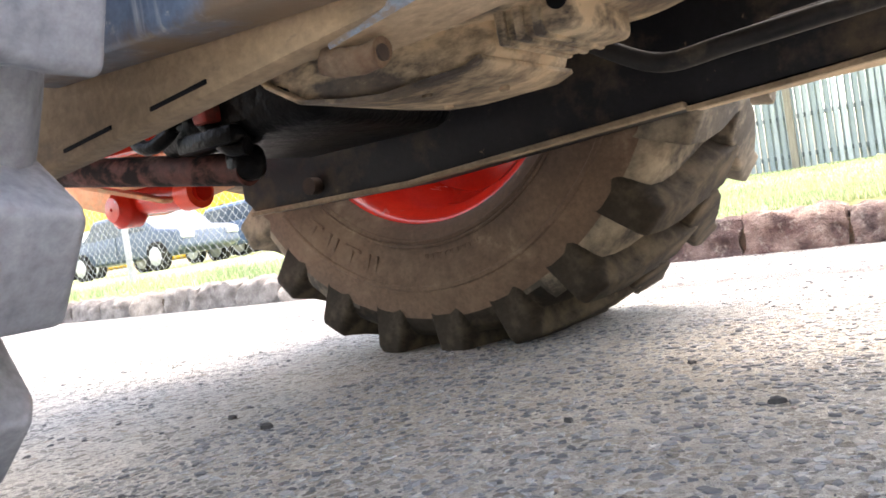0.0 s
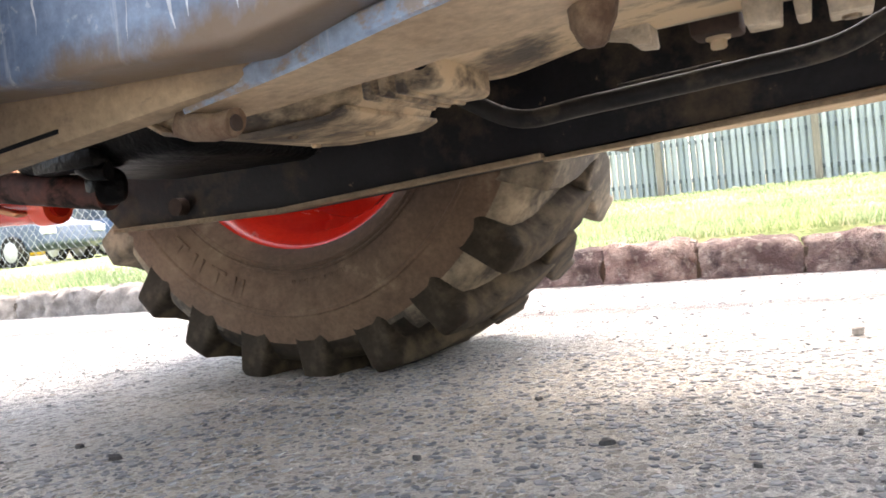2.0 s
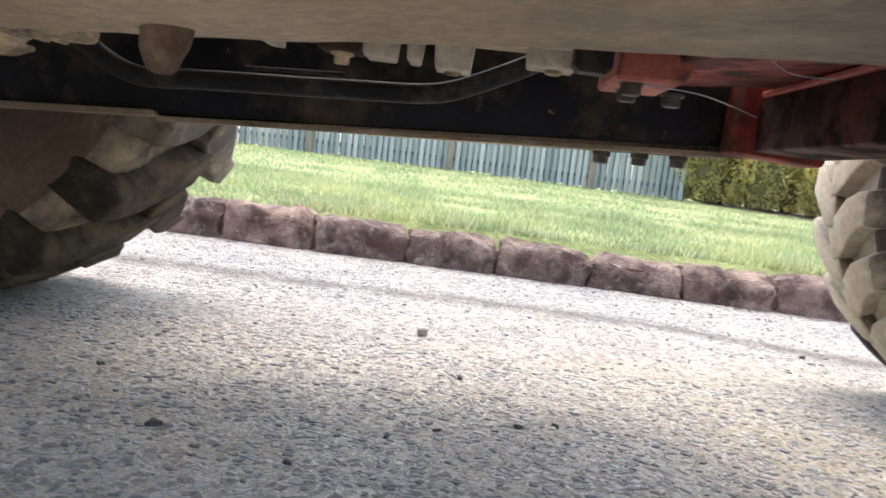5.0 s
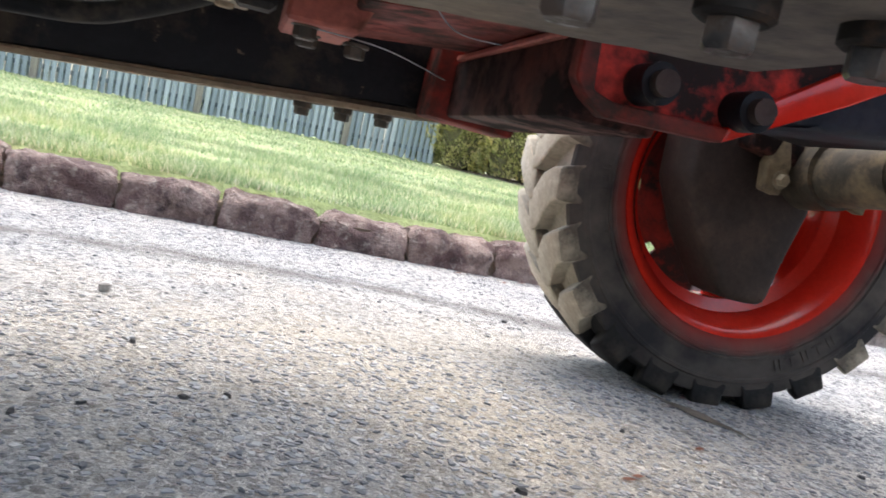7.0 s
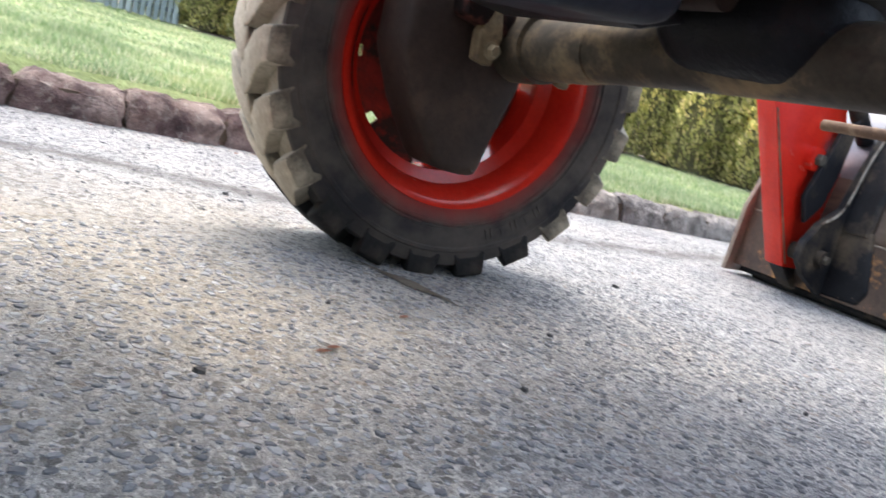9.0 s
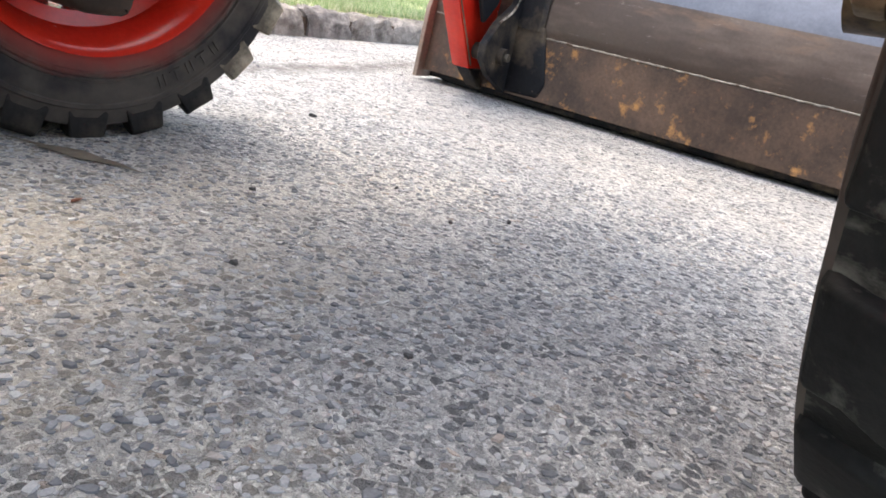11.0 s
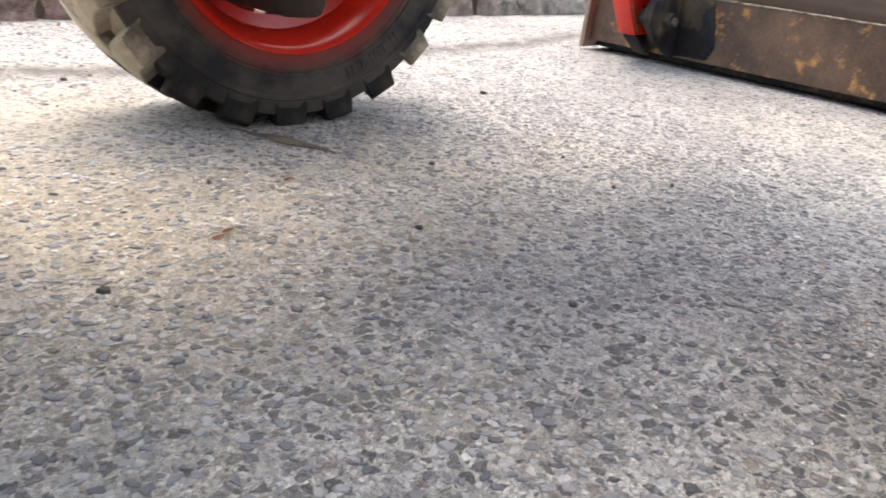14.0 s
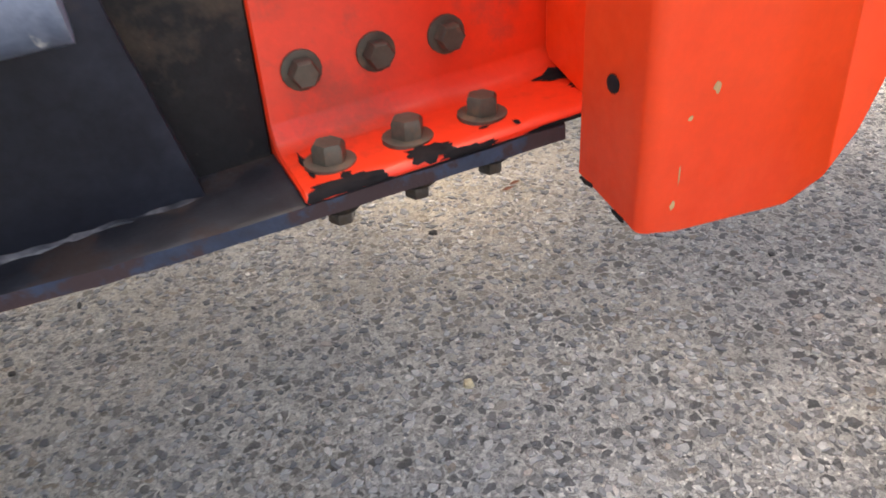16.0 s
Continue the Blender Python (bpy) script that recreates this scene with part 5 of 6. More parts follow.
part("pin_head", tube([(-1.22, 1.10, 0.402), (-1.205, 1.10, 0.402)], 0.02, 18), M_RED, bh)
part("pivot_lobe", lathe([(-0.04, 0.004), (-0.038, 0.026), (-0.02, 0.042), (0.02, 0.042), (0.038, 0.026), (0.04, 0.004)], 28), M_RED, bh, local=True).location = Vector((-1.44, 1.08, 0.398)) - ORIGIN[tractor]
part("mount_rib", prism([(-1.56, 0.462), (-1.55, 0.470), (-1.26, 0.395), (-1.27, 0.388)], "y", 1.045, 1.07, 0.002), M_FADED, bh)
part("swing_plate", prism([(-1.6, 0.50), (-1.1, 0.485), (-1.1, 0.53), (-1.6, 0.57)], "y", 1.0, 1.2, 0.006), M_RED, bh)
# added near-black box that stands in for deep shade behind the rear housing
part("shadow_box", jitter(box(-1.6, -1.05, 0.78, 1.2, 0.52, 0.8, 0.02, 2), 0.005, 9), M_OILY, tractor, "black filler box standing in for shade")

# loader bucket and arm
bk = sub("bucket", (3.15, C, 0.0), tractor, "worn steel loader bucket with rust")
BY0, BY1 = mir(2.085), 2.085
part("back_plate", prism([(3.14, 0.04), (3.155, 0.04), (3.165, 0.262), (3.15, 0.262)], "y", BY0 + 0.02, BY1 - 0.02, 0.002), M_BUCKET_LOW, bk, "rusty lower bucket plate")
arc = [(3.15 + 0.55 * (1 - math.cos(a)) * 0.8, 0.258 + 0.62 * math.sin(a)) for a in [i * math.pi / 2 / 24 for i in range(25)]]
# the lower curve's brown holds the ground's reflection as well as dirt
for pts, paint, text in ((arc[:6], M_BUCKET_MID, "lower curve of the bucket, brown with dirt and painted-in ground reflection"), (arc[5:], M_BUCKET, "bright worn curved bucket shell")):
    part("shell", prism(pts + [(x + 0.012, z - 0.012) for x, z in pts[::-1]], "y", BY0 + 0.02, BY1 - 0.02, 0), paint, bk, text, smooth=50)
wb = tube([(3.149, BY0 + 0.03 + k * (BY1 - BY0 - 0.06) / 90, 0.262 + 0.0015 * noise.noise(Vector((k * 0.9, 0, 0)))) for k in range(91)], 0.0032, 8, 2)
part("weld_bead", jitter(wb, 0.002, 60), M_WORN_EDGE, bk, "bright ragged weld line")
# floor and added bar are black, painting the shadow gap under the bucket
part("floor_plate", box(3.19, 3.95, BY0 + 0.02, BY1 - 0.02, 0.016, 0.036, 0.001), M_BLACK, bk)
part("wear_bar", box(3.24, 3.40, BY0 + 0.05, BY1 - 0.05, 0.0005, 0.0155, 0.001), M_BLACK, bk)
for y in (BY0, BY1 - 0.02):
    part("side_plate", prism([(3.10, 0.012), (3.95, 0.012), (3.9, 0.3), (3.6, 0.85), (3.3, 0.8), (3.11, 0.27)], "y", y, y + 0.02, 0.003), M_BUCKET_SIDE, bk, "tan worn bucket cheek")
for y in (1.685,):
    part("hinge_bracket", prism([(2.94, 0.21), (2.945, 0.15), (3.0, 0.10), (3.137, 0.035), (3.16, 0.27), (3.26, 0.36), (3.36, 0.52), (3.42, 0.63), (3.39, 0.70), (3.22, 0.67), (3.155, 0.52), (3.10, 0.35), (3.0, 0.285)], "y", y, y + 0.03, 0.004), M_BLACK, bk, "black bucket hinge bracket")
part("worn_edge", tube([(3.0, 1.684, 0.286), (3.095, 1.684, 0.35), (3.15, 1.684, 0.52), (3.215, 1.684, 0.668)], 0.004, 8), M_WORN_EDGE, bk, "pale worn bracket edge")
part("mount_pad", prism([(1.70, 0.045), (1.55, 0.05), (1.53, 0.10), (1.555, 0.2), (1.58, 0.3), (1.70, 0.3)], "x", 3.132, 3.19, 0.012, 3), M_BLACK, bk)
bm = bmesh.new()
rows = []
for k in range(15):
    a = radians(2 + 4.2 * k)
    c, n = Vector((3.15 + 0.44 * (1 - math.cos(a)), 0, 0.258 + 0.62 * math.sin(a))), Vector((-math.cos(a), 0, 0.72 * math.sin(a))).normalized()
    y0 = 1.585 - 0.09 * max(0.0, (k - 3) / 11)
    rows.append([bm.verts.new(c + n * d + Vector((0, y, 0))) for y, d in ((y0, -0.004), (y0, 0.012), (y0 + 0.014, 0.024), (1.70, 0.024), (1.70, -0.004))])
for A, B in zip(rows, rows[1:]):
    for i in range(5):
        bm.faces.new((A[i], A[(i + 1) % 5], B[(i + 1) % 5], B[i]))
bm.faces.new(rows[0])
bm.faces.new(rows[-1])
bmesh.ops.recalc_face_normals(bm, faces=bm.faces[:])
part("mount_pad", jitter(bm, 0.003, 14), M_BLACK, bk, "black curved hinge mount welded on the shell")
part("inner_bracket", prism([(3.0, 0.27), (2.95, 0.36), (3.04, 0.61), (3.12, 0.66), (3.10, 0.45), (3.07, 0.34)], "y", 1.745, 1.765, 0.004), M_BLACK, bk)
part("hinge_pin", tube([(3.05, 1.66, 0.17), (3.05, 1.80, 0.17)], 0.03, 18), M_BLACK, bk)
part("pin_bolt", hexa((3.05, 1.66, 0.17), "y", 0.016, -0.012), M_BOLT, bk)
part("upper_pin", tube([(3.30, 1.67, 0.62), (3.30, 1.72, 0.62)], 0.022, 18), M_BLACK, bk)
arm = part("loader_arm", prism([(2.70, 0.61), (2.5, 0.95), (2.95, 0.98), (3.12, 0.62), (3.25, 0.3), (3.19, 0.14), (3.12, 0.10), (3.03, 0.10)], "y", 1.79, 1.868, 0.008, 2), M_RED, tractor, "red box-section loader arm")
part("corner_seam", tube([(2.71, 1.789, 0.61), (3.035, 1.789, 0.115)], 0.0035, 6), M_RUST, arm)
part("arm_boss", tube([(2.98, 1.765, 0.49), (2.98, 1.81, 0.49)], 0.042, 20), M_RED, arm)
part("boss_bolt", hexa((2.98, 1.766, 0.49), "y", 0.022, -0.022), M_BOLT, arm)
part("arm_toe", prism([(3.03, 0.10), (3.10, 0.098), (3.15, 0.03), (3.125, 0.03)], "y", 1.79, 1.85, 0.003), M_BLACK, arm)
part("bucket_ram", tube([(3.22, 1.77, 0.60), (2.8, 1.77, 0.95)], 0.03, 18), M_BLACK, arm)
part("grille_bar", tube([(2.3, 1.35, 0.545), (2.3, 1.0, 0.552), (2.3, 0.88, 0.562), (2.3, 0.835, 0.585), (2.3, 0.82, 0.63)], 0.014, 12), M_RUST, tractor, "bent brown steel guard bar")

# ---- kerb ----
kerb = thing("kerb", (0, KERB_Y, 0), "rough reddish granite block kerb along the lawn", "kerb", kind="structure")
rng = random.Random(5)
for k in range(-22, 22):
    x0, x1 = 0.005 + k * 0.3365, 0.005 + (k + 1) * 0.3365
    top = 0.128 + rng.uniform(-0.012, 0.012)
    bm = box(x0 + 0.004, x1 - 0.004, KERB_Y, KERB_Y + 0.15, -0.05, top, 0)
    bmesh.ops.subdivide_edges(bm, edges=bm.edges[:], cuts=10, use_grid_fill=True)
    R = 0.055 + rng.uniform(-0.012, 0.012)
    for v in bm.verts:
        # rounded front top edge
        dy, dz = max(0.0, KERB_Y + R - v.co.y), max(0.0, v.co.z - top + R)
        if dy > 0 and dz > 0:
            f = max(dy, dz) / math.hypot(dy, dz)
            v.co.y, v.co.z = KERB_Y + R - dy * f, top - R + dz * f
        # worn upright corners, hollowed towards the joints
        fx = min(v.co.x - x0, x1 - v.co.x)
        if fx < 0.05:
            w = (1 - fx / 0.05) ** 2
            v.co.y += 0.02 * w if v.co.y < KERB_Y + 0.05 else 0
            v.co.z -= 0.016 * w if v.co.z > 0.07 else 0
        v.co.y += 0.012 * max(0.0, v.co.z / top)
    jitter(jitter(jitter(bm, 0.022, 8, k * 3.1), 0.014, 24, k * 1.3), 0.006, 62, k * 0.7)
    bmesh.ops.triangulate(bm, faces=bm.faces[:])
    part("stone", bm, M_KERBSTONE if -2.3 < x0 < 2.2 else M_KERBGREY, kerb, smooth=45)
part("mortar_bed", box(-7.4, 7.4, KERB_Y + 0.035, KERB_Y + 0.13, -0.05, 0.085, 0), M_SOIL, kerb)

# ---- picket fence ----
FY = 14.0
fence = thing("picket_fence", (0, FY, 0.25), "tall weathered grey wooden picket fence behind the lawn", "fence")
picket_meshes = []
for k in range(6):
    h = 1.75 + rng.uniform(-0.025, 0.025)
    w = 0.068 + rng.uniform(-0.004, 0.004)
    bm = prism([(0, 0), (w, 0), (w, h - 0.04), (w / 2, h), (0, h - 0.04)], "y", 0, 0.02, 0)
    for v in bm.verts:
        v.co.x += 0.006 * math.sin(v.co.z * 3 + k)
    me = bpy.data.meshes.new("picket")
    bm.to_mesh(me)
    bm.free()
    me.materials.append(M_BOARD)
    picket_meshes.append(me)
for k in range(94):
    x = -6.0 + k * 0.105
    ob = new("picket", picket_meshes[rng.randrange(6)])
    ob.parent = fence
    ob.location = (x, rng.uniform(-0.006, 0.006), lawn_z(x, FY) + 0.02 - 0.25 + rng.uniform(-0.02, 0.02))
    ob.rotation_euler = (0, rng.uniform(-0.008, 0.008), 0)
    back = new("picket", picket_meshes[rng.randrange(6)])
    back.parent = fence
    back.location = (x + 0.0525, 0.1, lawn_z(x, FY) + 0.02 - 0.25 + rng.uniform(-0.02, 0.02))
for k in range(5):
    x = -5.2 + k * 2.45 - 2.42
    if x > -6:
        part("post", box(x, x + 0.11, FY - 0.09, FY - 0.02, 0.2, 2.12, 0.006), M_BROWNPOST, fence)
for z in (0.42, 1.05, 1.72):
    part("fence_rail", box(-6.0, 3.8, FY + 0.028, FY + 0.09, z + 0.08, z + 0.15, 0.004), M_FENCE, fence)

# ---- clipped evergreen hedge ----
def leaf_cloud(count, shape, size, seed, lean=0.6):
    """Many small pointed leaves, each an island, laid by shape(rng) -> place and outward way."""
    r = random.Random(seed)
    verts, faces = [], []
    for _ in range(count):
        c, out = shape(r)
        s = size * r.uniform(0.6, 1.3)
        d = (out + Vector((r.uniform(-1, 1), r.uniform(-1, 1), r.uniform(-0.3, 1.1))) * lean).normalized()
        side = d.cross(Vector((r.uniform(-1, 1), r.uniform(-1, 1), r.uniform(-1, 1)))).normalized() * s * 0.34
        i = len(verts)
        verts += [c - d * s * 0.4, c + side, c + d * s * 0.75, c - side]
        faces.append((i, i + 1, i + 2, i + 3))
    return verts, faces


def bush(at, w, h, seed):
    b = thing("hedge_bush", at, "dense yellow-green evergreen hedge bush on bare soil", "bush", "evergreen hedge")
    o = Vector(at)
    part("trunk", tube([o + Vector((0, 0, -0.05)), o + Vector((0.02, 0.01, h * 0.5)), o + Vector((0, 0, h * 0.8))], 0.04, 8, 3), M_RUST, b)

    def shape(r):
        z = r.random() ** 0.9
        a = r.uniform(0, 2 * math.pi)
        lump = 1 + 0.3 * noise.noise(Vector((math.cos(a) * 2.2, math.sin(a) * 2.2, z * h * 2.3 + seed))) + 0.42 * noise.noise(Vector((math.cos(a) * 5, math.sin(a) * 5, z * h * 5 + seed)))
        rad = w * (0.86 + 0.2 * math.sin(math.pi * min(1, z * 1.1 + 0.1))) * lump * (1.0 if z < 0.8 else 1 - (z - 0.8) * 2.5)
        rad *= 1 - 0.22 * r.random() ** 2
        out = Vector((math.cos(a), math.sin(a), 0.5))
        return Vector((math.cos(a) * rad, math.sin(a) * rad, 0.05 + z * h)), out
    v, f = leaf_cloud(11000, shape, 0.06, seed)
    me = bpy.data.meshes.new("crown")
    me.from_pydata([tuple(p) for p in v], [], f)
    me.materials.append(M_HEDGE)
    ob = new("crown", me)
    ob.parent = b
    # added core, coloured darker than the leaves as shade inside the bush
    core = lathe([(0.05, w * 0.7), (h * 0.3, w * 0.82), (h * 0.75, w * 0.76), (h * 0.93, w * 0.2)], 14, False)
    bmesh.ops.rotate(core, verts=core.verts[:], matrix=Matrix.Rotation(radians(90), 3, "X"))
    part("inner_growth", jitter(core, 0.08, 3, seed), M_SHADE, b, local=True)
    return b


spots = [(4.35, 14.1), (5.15, 13.5), (5.9, 12.8), (6.6, 12.0), (7.2, 11.2), (7.7, 10.3), (8.1, 9.4), (8.4, 8.5), (8.6, 7.7), (8.75, 6.95), (8.9, 6.2), (4.0, 14.9)]
for k, (x, y) in enumerate(spots):
    bush((x, y, lawn_z(x, y)), 0.52 + 0.05 * math.sin(k * 2.3), 2.0 + 0.2 * math.sin(k * 1.7), 11 + k)
bm = bmesh.new()
edge_l, edge_r = [], []
for x, y in spots[:-1]:
    edge_l.append(bm.verts.new((x - 0.75, y - 0.45, lawn_z(x - 0.75, y - 0.45) + 0.012)))
    edge_r.append(bm.verts.new((x + 0.9, y + 0.4, lawn_z(x + 0.9, y + 0.4) + 0.05)))
for i in range(len(edge_l) - 1):
    bm.faces.new((edge_l[i], edge_l[i + 1], edge_r[i + 1], edge_r[i]))
solid("hedge_bed", bm, M_SOIL, "bare brown soil under the hedge", "soil", "structure")

# ---- chain-link fence ----
CY = 3.75
cl = thing("chain_link_fence", (-6.5, CY, 0.15), "galvanised chain-link fence on the verge", "fence")
wv, wf = [], []


def wire_run(pts, r):
    for a, b in zip(pts, pts[1:]):
        d = (b - a).normalized()
        u = d.cross(Vector((0, 1, 0))).normalized() * r
        w = Vector((0, r, 0))
        i = len(wv)
        wv.extend([a + u, a + w, a - u, a - w, b + u, b + w, b - u, b - w])
        for k in range(4):
            wf.append((i + k, i + (k + 1) % 4, i + 4 + (k + 1) % 4, i + 4 + k))


X0, X1, ZT, PITCH = -10.0, -3.4, 1.35, 0.037
for k in range(int((X1 - X0) / PITCH)):
    x = X0 + k * PITCH
    pts = []
    for j in range(36):
        pts.append(Vector((x + (PITCH if (j + k) % 2 else 0), (0.004 if j % 2 else -0.004), 0.04 + j * PITCH * 0.98 - 0.15)))
    wire_run([p + Vector((6.5, 0, 0)) for p in pts], 0.0017)
me = bpy.data.meshes.new("chain_mesh")
me.from_pydata([tuple(p) for p in wv], [], wf)
me.materials.append(M_WIRE)
ob = new("chain_mesh", me)
ob.parent = cl
tagged(ob, kind="stuff")
for x in (-10.0, -7.8, -5.6, -3.4):
    part("post", tube([(x, CY + 0.03, 0.05), (x, CY + 0.03, 1.38)], 0.024, 12), M_WIRE, cl)
part("top_rail", tube([(-10.0, CY + 0.03, 1.33), (-3.4, CY + 0.03, 1.33)], 0.018, 10), M_WIRE, cl)

# ---- parked vehicles behind the chain-link fence ----
def car(at, turn, body_mat, label, name="parked_car"):
    e = thing(name, at, label, "car")
    side = [(-2.1, 0.35), (-2.05, 0.7), (-1.4, 0.8), (-0.8, 1.3), (0.7, 1.35), (1.3, 0.9), (2.05, 0.8), (2.15, 0.4), (1.75, 0.3), (-1.7, 0.3)]
    bm = prism(side, "y", -0.8, 0.8, 0.08, 3)
    part("body", bm, body_mat, e, local=True)
    glass = [(-1.25, 0.86), (-0.78, 1.22), (0.62, 1.26), (1.08, 0.9)]
    for y in (-0.815, 0.80):
        part("window", prism(glass, "y", y, y + 0.015, 0.003), M_CARGLASS, e, local=True)
        part("door_seam", box(-0.06, -0.045, y - 0.002, y + 0.016, 0.4, 0.86, 0), M_CARDARK, e, local=True)
    for x in (-1.35, 1.35):
        for y in (-0.8, 0.8):
            w = new("wheel")
            w.parent = e
            w.location = (x, y, 0.31)
            ORIGIN[w] = Vector(at)
            part("tyre", lathe([(-0.1, 0.2), (-0.11, 0.28), (-0.08, 0.31), (0.08, 0.31), (0.11, 0.28), (0.1, 0.2)], 32), M_RUBBER, w, local=True)
            part("hubcap", lathe([(-0.105, 0.005), (-0.115, 0.12), (-0.1, 0.2), (0.1, 0.2), (0.115, 0.12), (0.105, 0.005)], 32), M_WIRE, w, local=True)
    for y in (-0.6, 0.6):
        part("headlight", box(2.05, 2.14, y - 0.16, y + 0.16, 0.6, 0.74, 0.02), M_WHITE, e, local=True)
        part("tail_light", box(-2.1, -2.03, y - 0.14, y + 0.14, 0.55, 0.72, 0.02), M_RED, e, local=True)
    e.rotation_euler = (0, 0, radians(turn))
    return e


CARS = [(-15.4, 13.8, 4, M_CARBLUE, "blue saloon car parked behind the chain-link fence"), (-15.8, 11.0, 2, M_CARDARK, "dark saloon car parked behind the chain-link fence"), (-21.5, 13.0, 3, M_WHITE, "white saloon car parked behind the chain-link fence")]
for x, y, turn, body, text in CARS:
    car((x, y, lawn_z(x, y) - 0.02), turn, body, text)
ym = thing("yellow_machine", (-28, 20, 0.3), "large yellow construction machine parked behind the cars", "machine")
part("body", prism([(-40, 0.6), (-19.4, 0.6), (-18.0, 2.0), (-18.8, 4.4), (-40, 4.4)], "y", 19.0, 21.5, 0.12, 2), M_YELLOW, ym)
part("blade", prism([(-19.2, 0.5), (-17.6, 0.5), (-17.2, 1.3), (-18.0, 2.8), (-18.8, 2.2)], "y", 18.0, 22.4, 0.06), M_YELLOW, ym)
for x in (-37.0, -22.5):
    part("tyre", tube([(x, 18.8, 1.25), (x, 21.7, 1.25)], 1.0, 28), M_RUBBER, ym)

# ---- crack lines, loose stones and leaves on the road ----
def strip(name, pts, width, material, label, seed, z=0.003):
    r = random.Random(seed)
    P = [Vector((*p, z)) for p in pts]
    line = []
    for i in range(len(P) - 1):
        n = max(2, int((P[i + 1] - P[i]).length / 0.02))
        for k in range(n):
            line.append(P[i].lerp(P[i + 1], k / n))
    line.append(P[-1])
    bm = bmesh.new()
    prev = None
    for i, p in enumerate(line):
        d = (line[min(i + 1, len(line) - 1)] - line[max(i - 1, 0)]).normalized()
        s = Vector((-d.y, d.x, 0))
        wob = 0.03 * noise.noise(Vector((p.x * 3, p.y * 3, seed))) + 0.012 * noise.noise(Vector((p.x * 14, p.y * 14, seed)))
        fade = min(1, i / 6, (len(line) - 1 - i) / 6)
        w = width * (0.6 + 0.8 * abs(noise.noise(Vector((p.x * 6, p.y * 6, seed + 4))))) * max(0.08, fade)
        a, b = bm.verts.new(p + s * (wob + w)), bm.verts.new(p + s * (wob - w))
        if prev:
            bm.faces.new((prev[0], a, b, prev[1]))
        prev = (a, b)
    bmesh.ops.recalc_face_normals(bm, faces=bm.faces[:])
    return solid(name, bm, material, label, "crack", "structure")


strip("road_stain", [(1.24, 1.56), (1.28, 1.45), (1.30, 1.39), (1.325, 1.31)], 0.034, M_CRACK, "dark streak under the tyre", 8)

pv, pf = [], []
r = random.Random(21)


def pebble(x, y, s, flat=0.6):
    """One loose stone: a lumpy closed shape resting on the road."""
    i = len(pv)
    a0 = r.uniform(0, 6.28)
    low, mid = [], []
    n = 6
    long = r.uniform(0.45, 0.95)
    ca, sa = math.cos(a0 * 3.3), math.sin(a0 * 3.3)
    for k in range(n):
        a = a0 + 2 * math.pi * (k + r.uniform(-0.3, 0.3)) / n
        q = s * r.uniform(0.6, 1.25)
        u, v = q * math.cos(a), q * long * math.sin(a)
        u, v = u * ca - v * sa, u * sa + v * ca
        low.append((x + u, y + v, 0.0))
        e = r.uniform(0.72, 0.95)
        mid.append((x + u * e, y + v * e, s * flat * r.uniform(0.55, 1.0)))
    pv.extend(low + mid + [(x, y, s * flat * r.uniform(0.7, 1.0))])
    for k in range(n):
        pf.append((i + k, i + (k + 1) % n, i + n + (k + 1) % n, i + n + k))
        pf.append((i + n + k, i + n + (k + 1) % n, i + 2 * n))
    pf.append(tuple(i + k for k in range(n))[::-1])


for _ in range(30000):
    x, y = r.uniform(-0.9, 2.3), -0.15 + 1.75 * r.random()
    pebble(x, y, 0.003 + 0.0065 * r.random() ** 2, r.uniform(0.14, 0.28) if r.random() < 0.85 else r.uniform(0.28, 0.45))
for _ in range(7000):
    y = 0.6 + 2.3 * r.random()
    x = r.uniform(-2.2, 3.6)
    pebble(x, y, 0.0025 + 0.0045 * r.random() ** 3, 0.55)
me = bpy.data.meshes.new("loose_gravel")
me.from_pydata(pv, [], pf)
me.materials.append(M_SETSTONE)
tagged(new("loose_gravel", me), "loose dark and pale grit scattered over the asphalt", "gravel", kind="stuff")


def loose_stone(x, y, s, material, label):
    pv.clear()
    pf.clear()
    pebble(0, 0, s, 0.75)
    m2 = bpy.data.meshes.new("stone")
    m2.from_pydata(list(pv), [], list(pf))
    m2.materials.append(material)
    ob = new("stone", m2)
    ob.location = (x, y, 0.0)
    return tagged(ob, label, "stone", "loose stones")


cube = box(-0.01, 0.01, -0.01, 0.01, 0, 0.017, 0.003)
jitter(cube, 0.003, 60)
ob = solid("stone", cube, M_CHIP, "small squared granite chip lying on the road", "stone", group="loose stones")
ob.location = (0.155, 1.723, 0)
for x, y, s in ((0.33, 1.177, 0.009), (0.384, 1.207, 0.009), (0.737, 0.983, 0.010), (-0.131, 0.991, 0.011), (-0.299, 1.208, 0.008), (-0.353, 0.903, 0.008), (-0.822, 0.841, 0.011), (1.098, 2.06, 0.009),
                (2.038, 1.608, 0.012), (1.45, 1.183, 0.008), (1.67, 0.916, 0.007), (1.789, 0.864, 0.009), (1.201, 0.946, 0.008), (1.193, 0.648, 0.007), (1.031, 1.271, 0.008), (1.74, 1.094, 0.007),
                (0.213, 1.115, 0.007), (0.15, 1.063, 0.008), (0.241, 1.403, 0.009), (-0.95, 0.88, 0.010), (0.05, 0.93, 0.007)):
    loose_stone(x, y, s, M_DARKSTONE, "dark loose stone lying on the road")
loose_stone(0.62, 0.60, 0.010, M_PALESTONE, "pale tan pebble lying on the road")


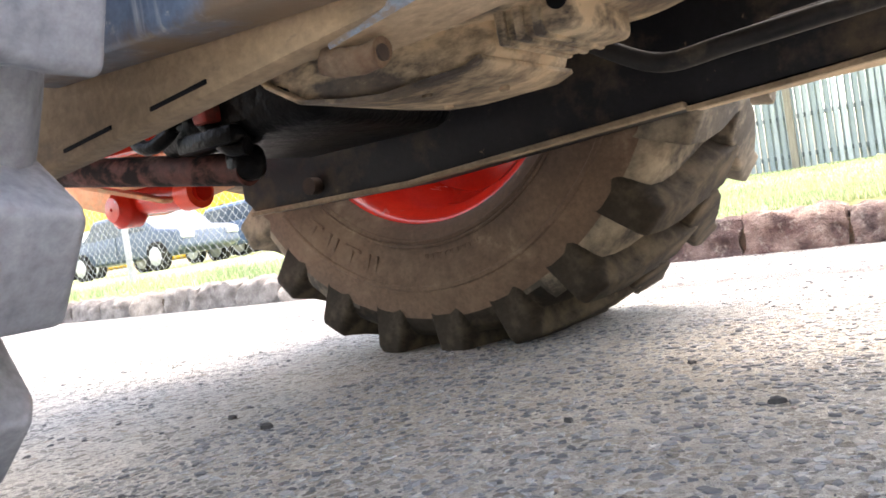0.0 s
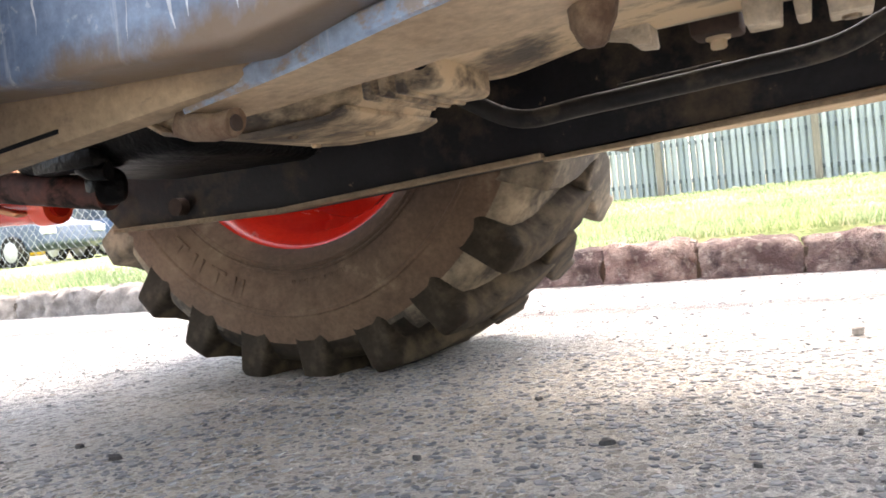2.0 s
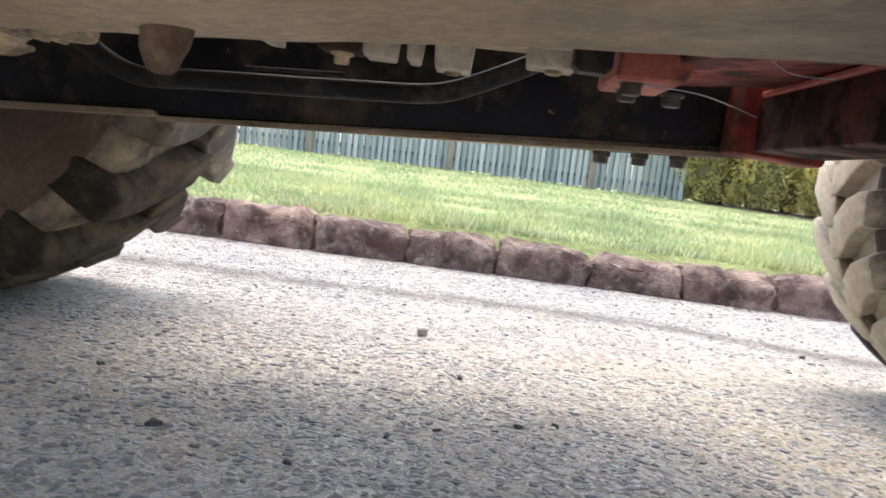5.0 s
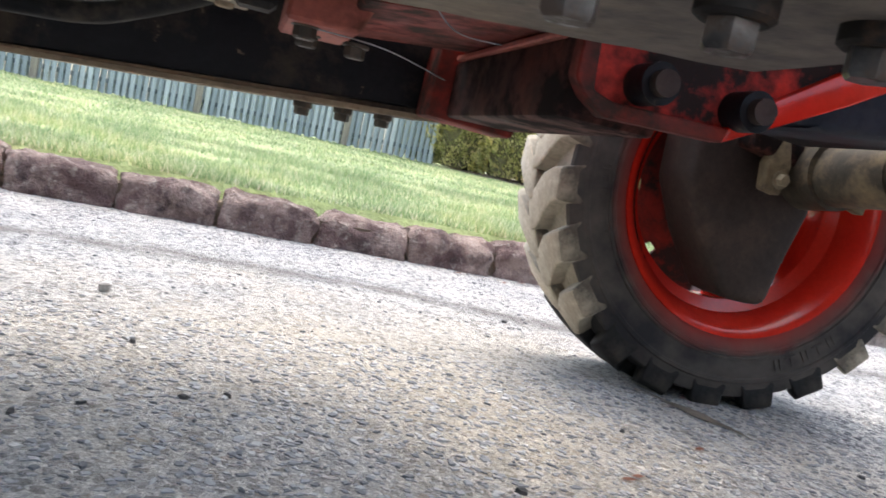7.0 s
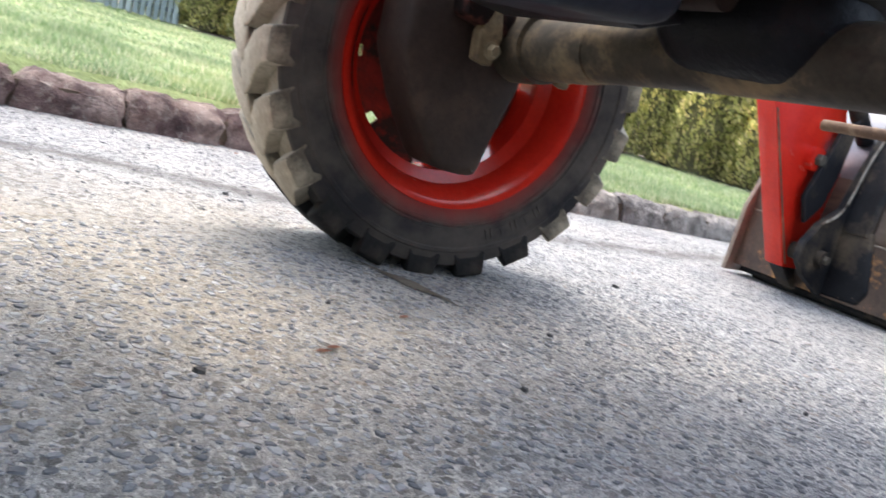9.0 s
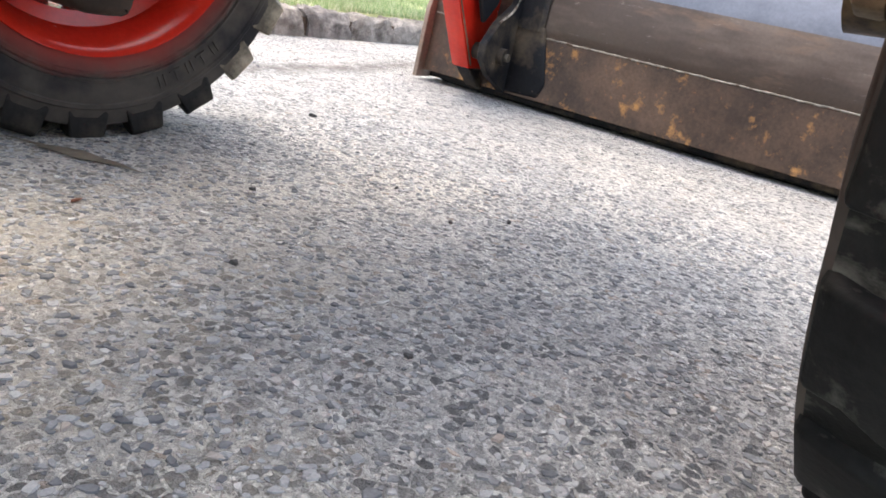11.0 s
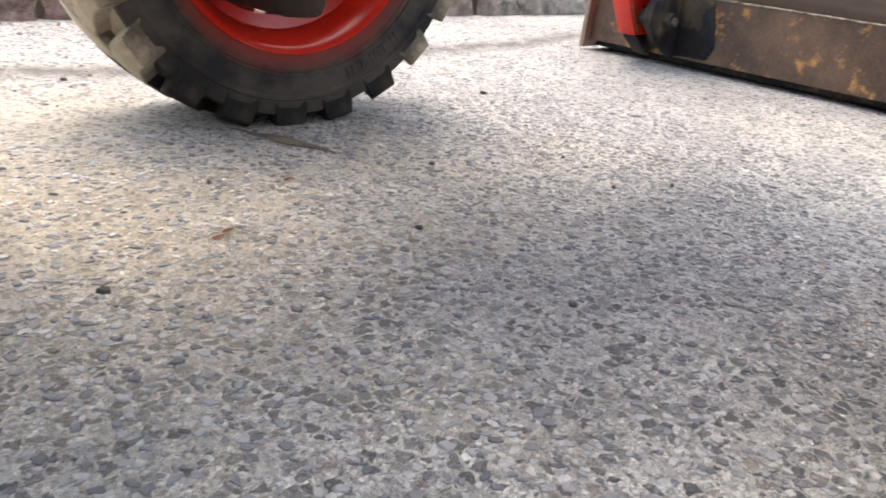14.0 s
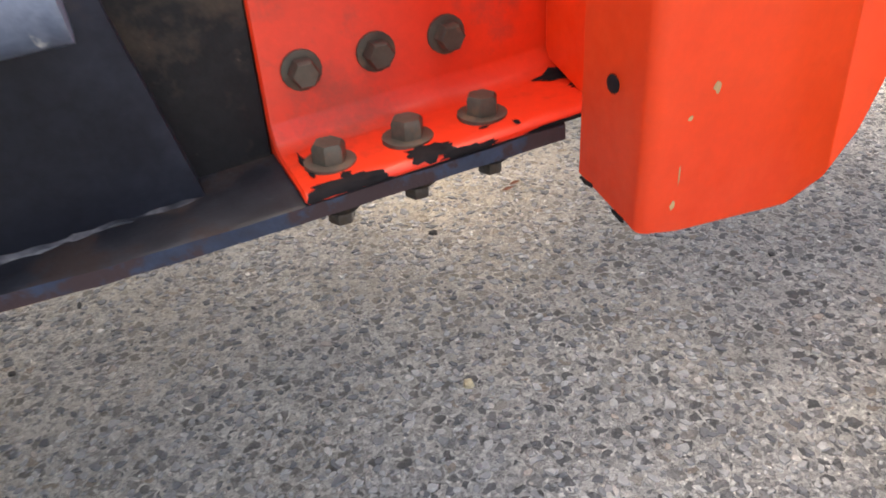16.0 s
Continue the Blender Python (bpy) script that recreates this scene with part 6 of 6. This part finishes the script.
def leaf(x, y, s, turn):
    bm = bmesh.new()
    pts = [(-1, 0, 0), (-0.4, 0.35, 0.25), (0.3, 0.3, 0.3), (1, 0, 0.1), (0.3, -0.3, 0.15), (-0.4, -0.32, 0.1)]
    vs = [bm.verts.new((a * s, b * s, 0.002 + c * s * 0.4)) for a, b, c in pts]
    bm.faces.new(vs)
    bmesh.ops.solidify(bm, geom=bm.faces[:], thickness=0.0008)
    ob = solid("dry_leaf", bm, M_LEAF, "small dry red-brown leaf on the asphalt", "leaf", group="dry leaves")
    ob.location = (x, y, 0)
    ob.rotation_euler = (0, 0, turn)


for x, y, s, a in ((1.153, 1.226, 0.014, 0.4), (0.953, 1.075, 0.013, 0.2), (0.93, 1.06, 0.014, 0.1), (1.36, 2.8, 0.02, 1.1), (1.28, 2.83, 0.016, 2.1), (1.2, 2.85, 0.018, 0.4), (0.9, 2.84, 0.014, 0.9), (1.45, 2.86, 0.018, 0.2)):
    leaf(x, y, s, a)

# ---- grass ----
gr = np.random.default_rng(7)


def blades(n, x0, x1, y0, y1, h0, h1, wide, bias=1.0):
    x = gr.uniform(x0, x1, n)
    y = y0 + (y1 - y0) * gr.random(n) ** bias
    clump = np.array([noise.noise(Vector((a * 2.2, b * 2.2, 1.0))) for a, b in zip(x, y)])
    h = gr.uniform(h0, h1, n) * (1 + 0.8 * clump)
    keep = gr.random(n) < 0.8 + 0.9 * clump
    x, y, h = x[keep], y[keep], h[keep]
    z = np.array([lawn_z(a, b) for a, b in zip(x, y)]) - 0.004
    a = gr.uniform(0, 2 * np.pi, len(x))
    lean = gr.uniform(0.1, 0.75, len(x)) * h
    b = gr.uniform(0, 2 * np.pi, len(x))
    dx, dy = np.cos(a) * wide, np.sin(a) * wide
    v = np.empty((len(x), 3, 3))
    v[:, 0] = np.stack([x - dx, y - dy, z], 1)
    v[:, 1] = np.stack([x + dx, y + dy, z], 1)
    v[:, 2] = np.stack([x + lean * np.cos(b), y + lean * np.sin(b), z + h], 1)
    return v.reshape(-1, 3)


def grass(name, v, label):
    n = len(v) // 3
    me = bpy.data.meshes.new(name)
    me.vertices.add(len(v))
    me.vertices.foreach_set("co", v.ravel())
    me.loops.add(len(v))
    me.loops.foreach_set("vertex_index", np.arange(len(v), dtype=np.int32))
    me.polygons.add(n)
    me.polygons.foreach_set("loop_start", np.arange(0, len(v), 3, dtype=np.int32))
    me.update(calc_edges=True)
    me.materials.append(M_BLADE)
    return tagged(new(name, me), label, "grass", kind="stuff")


near = blades(110000, -3.5, 5.0, 3.05, 6.0, 0.016, 0.045, 0.0028, 1.3)
mid = blades(110000, -6.0, 9.0, 5.5, 15.0, 0.014, 0.036, 0.005)
west = blades(14000, -9.0, -3.0, 3.06, 4.4, 0.03, 0.08, 0.004)
east = blades(55000, 3.0, 9.0, 3.06, 7.5, 0.018, 0.05, 0.0035)
grass("lawn_grass", np.concatenate([near, mid, west, east]), "short green spring grass with dry straw blades")
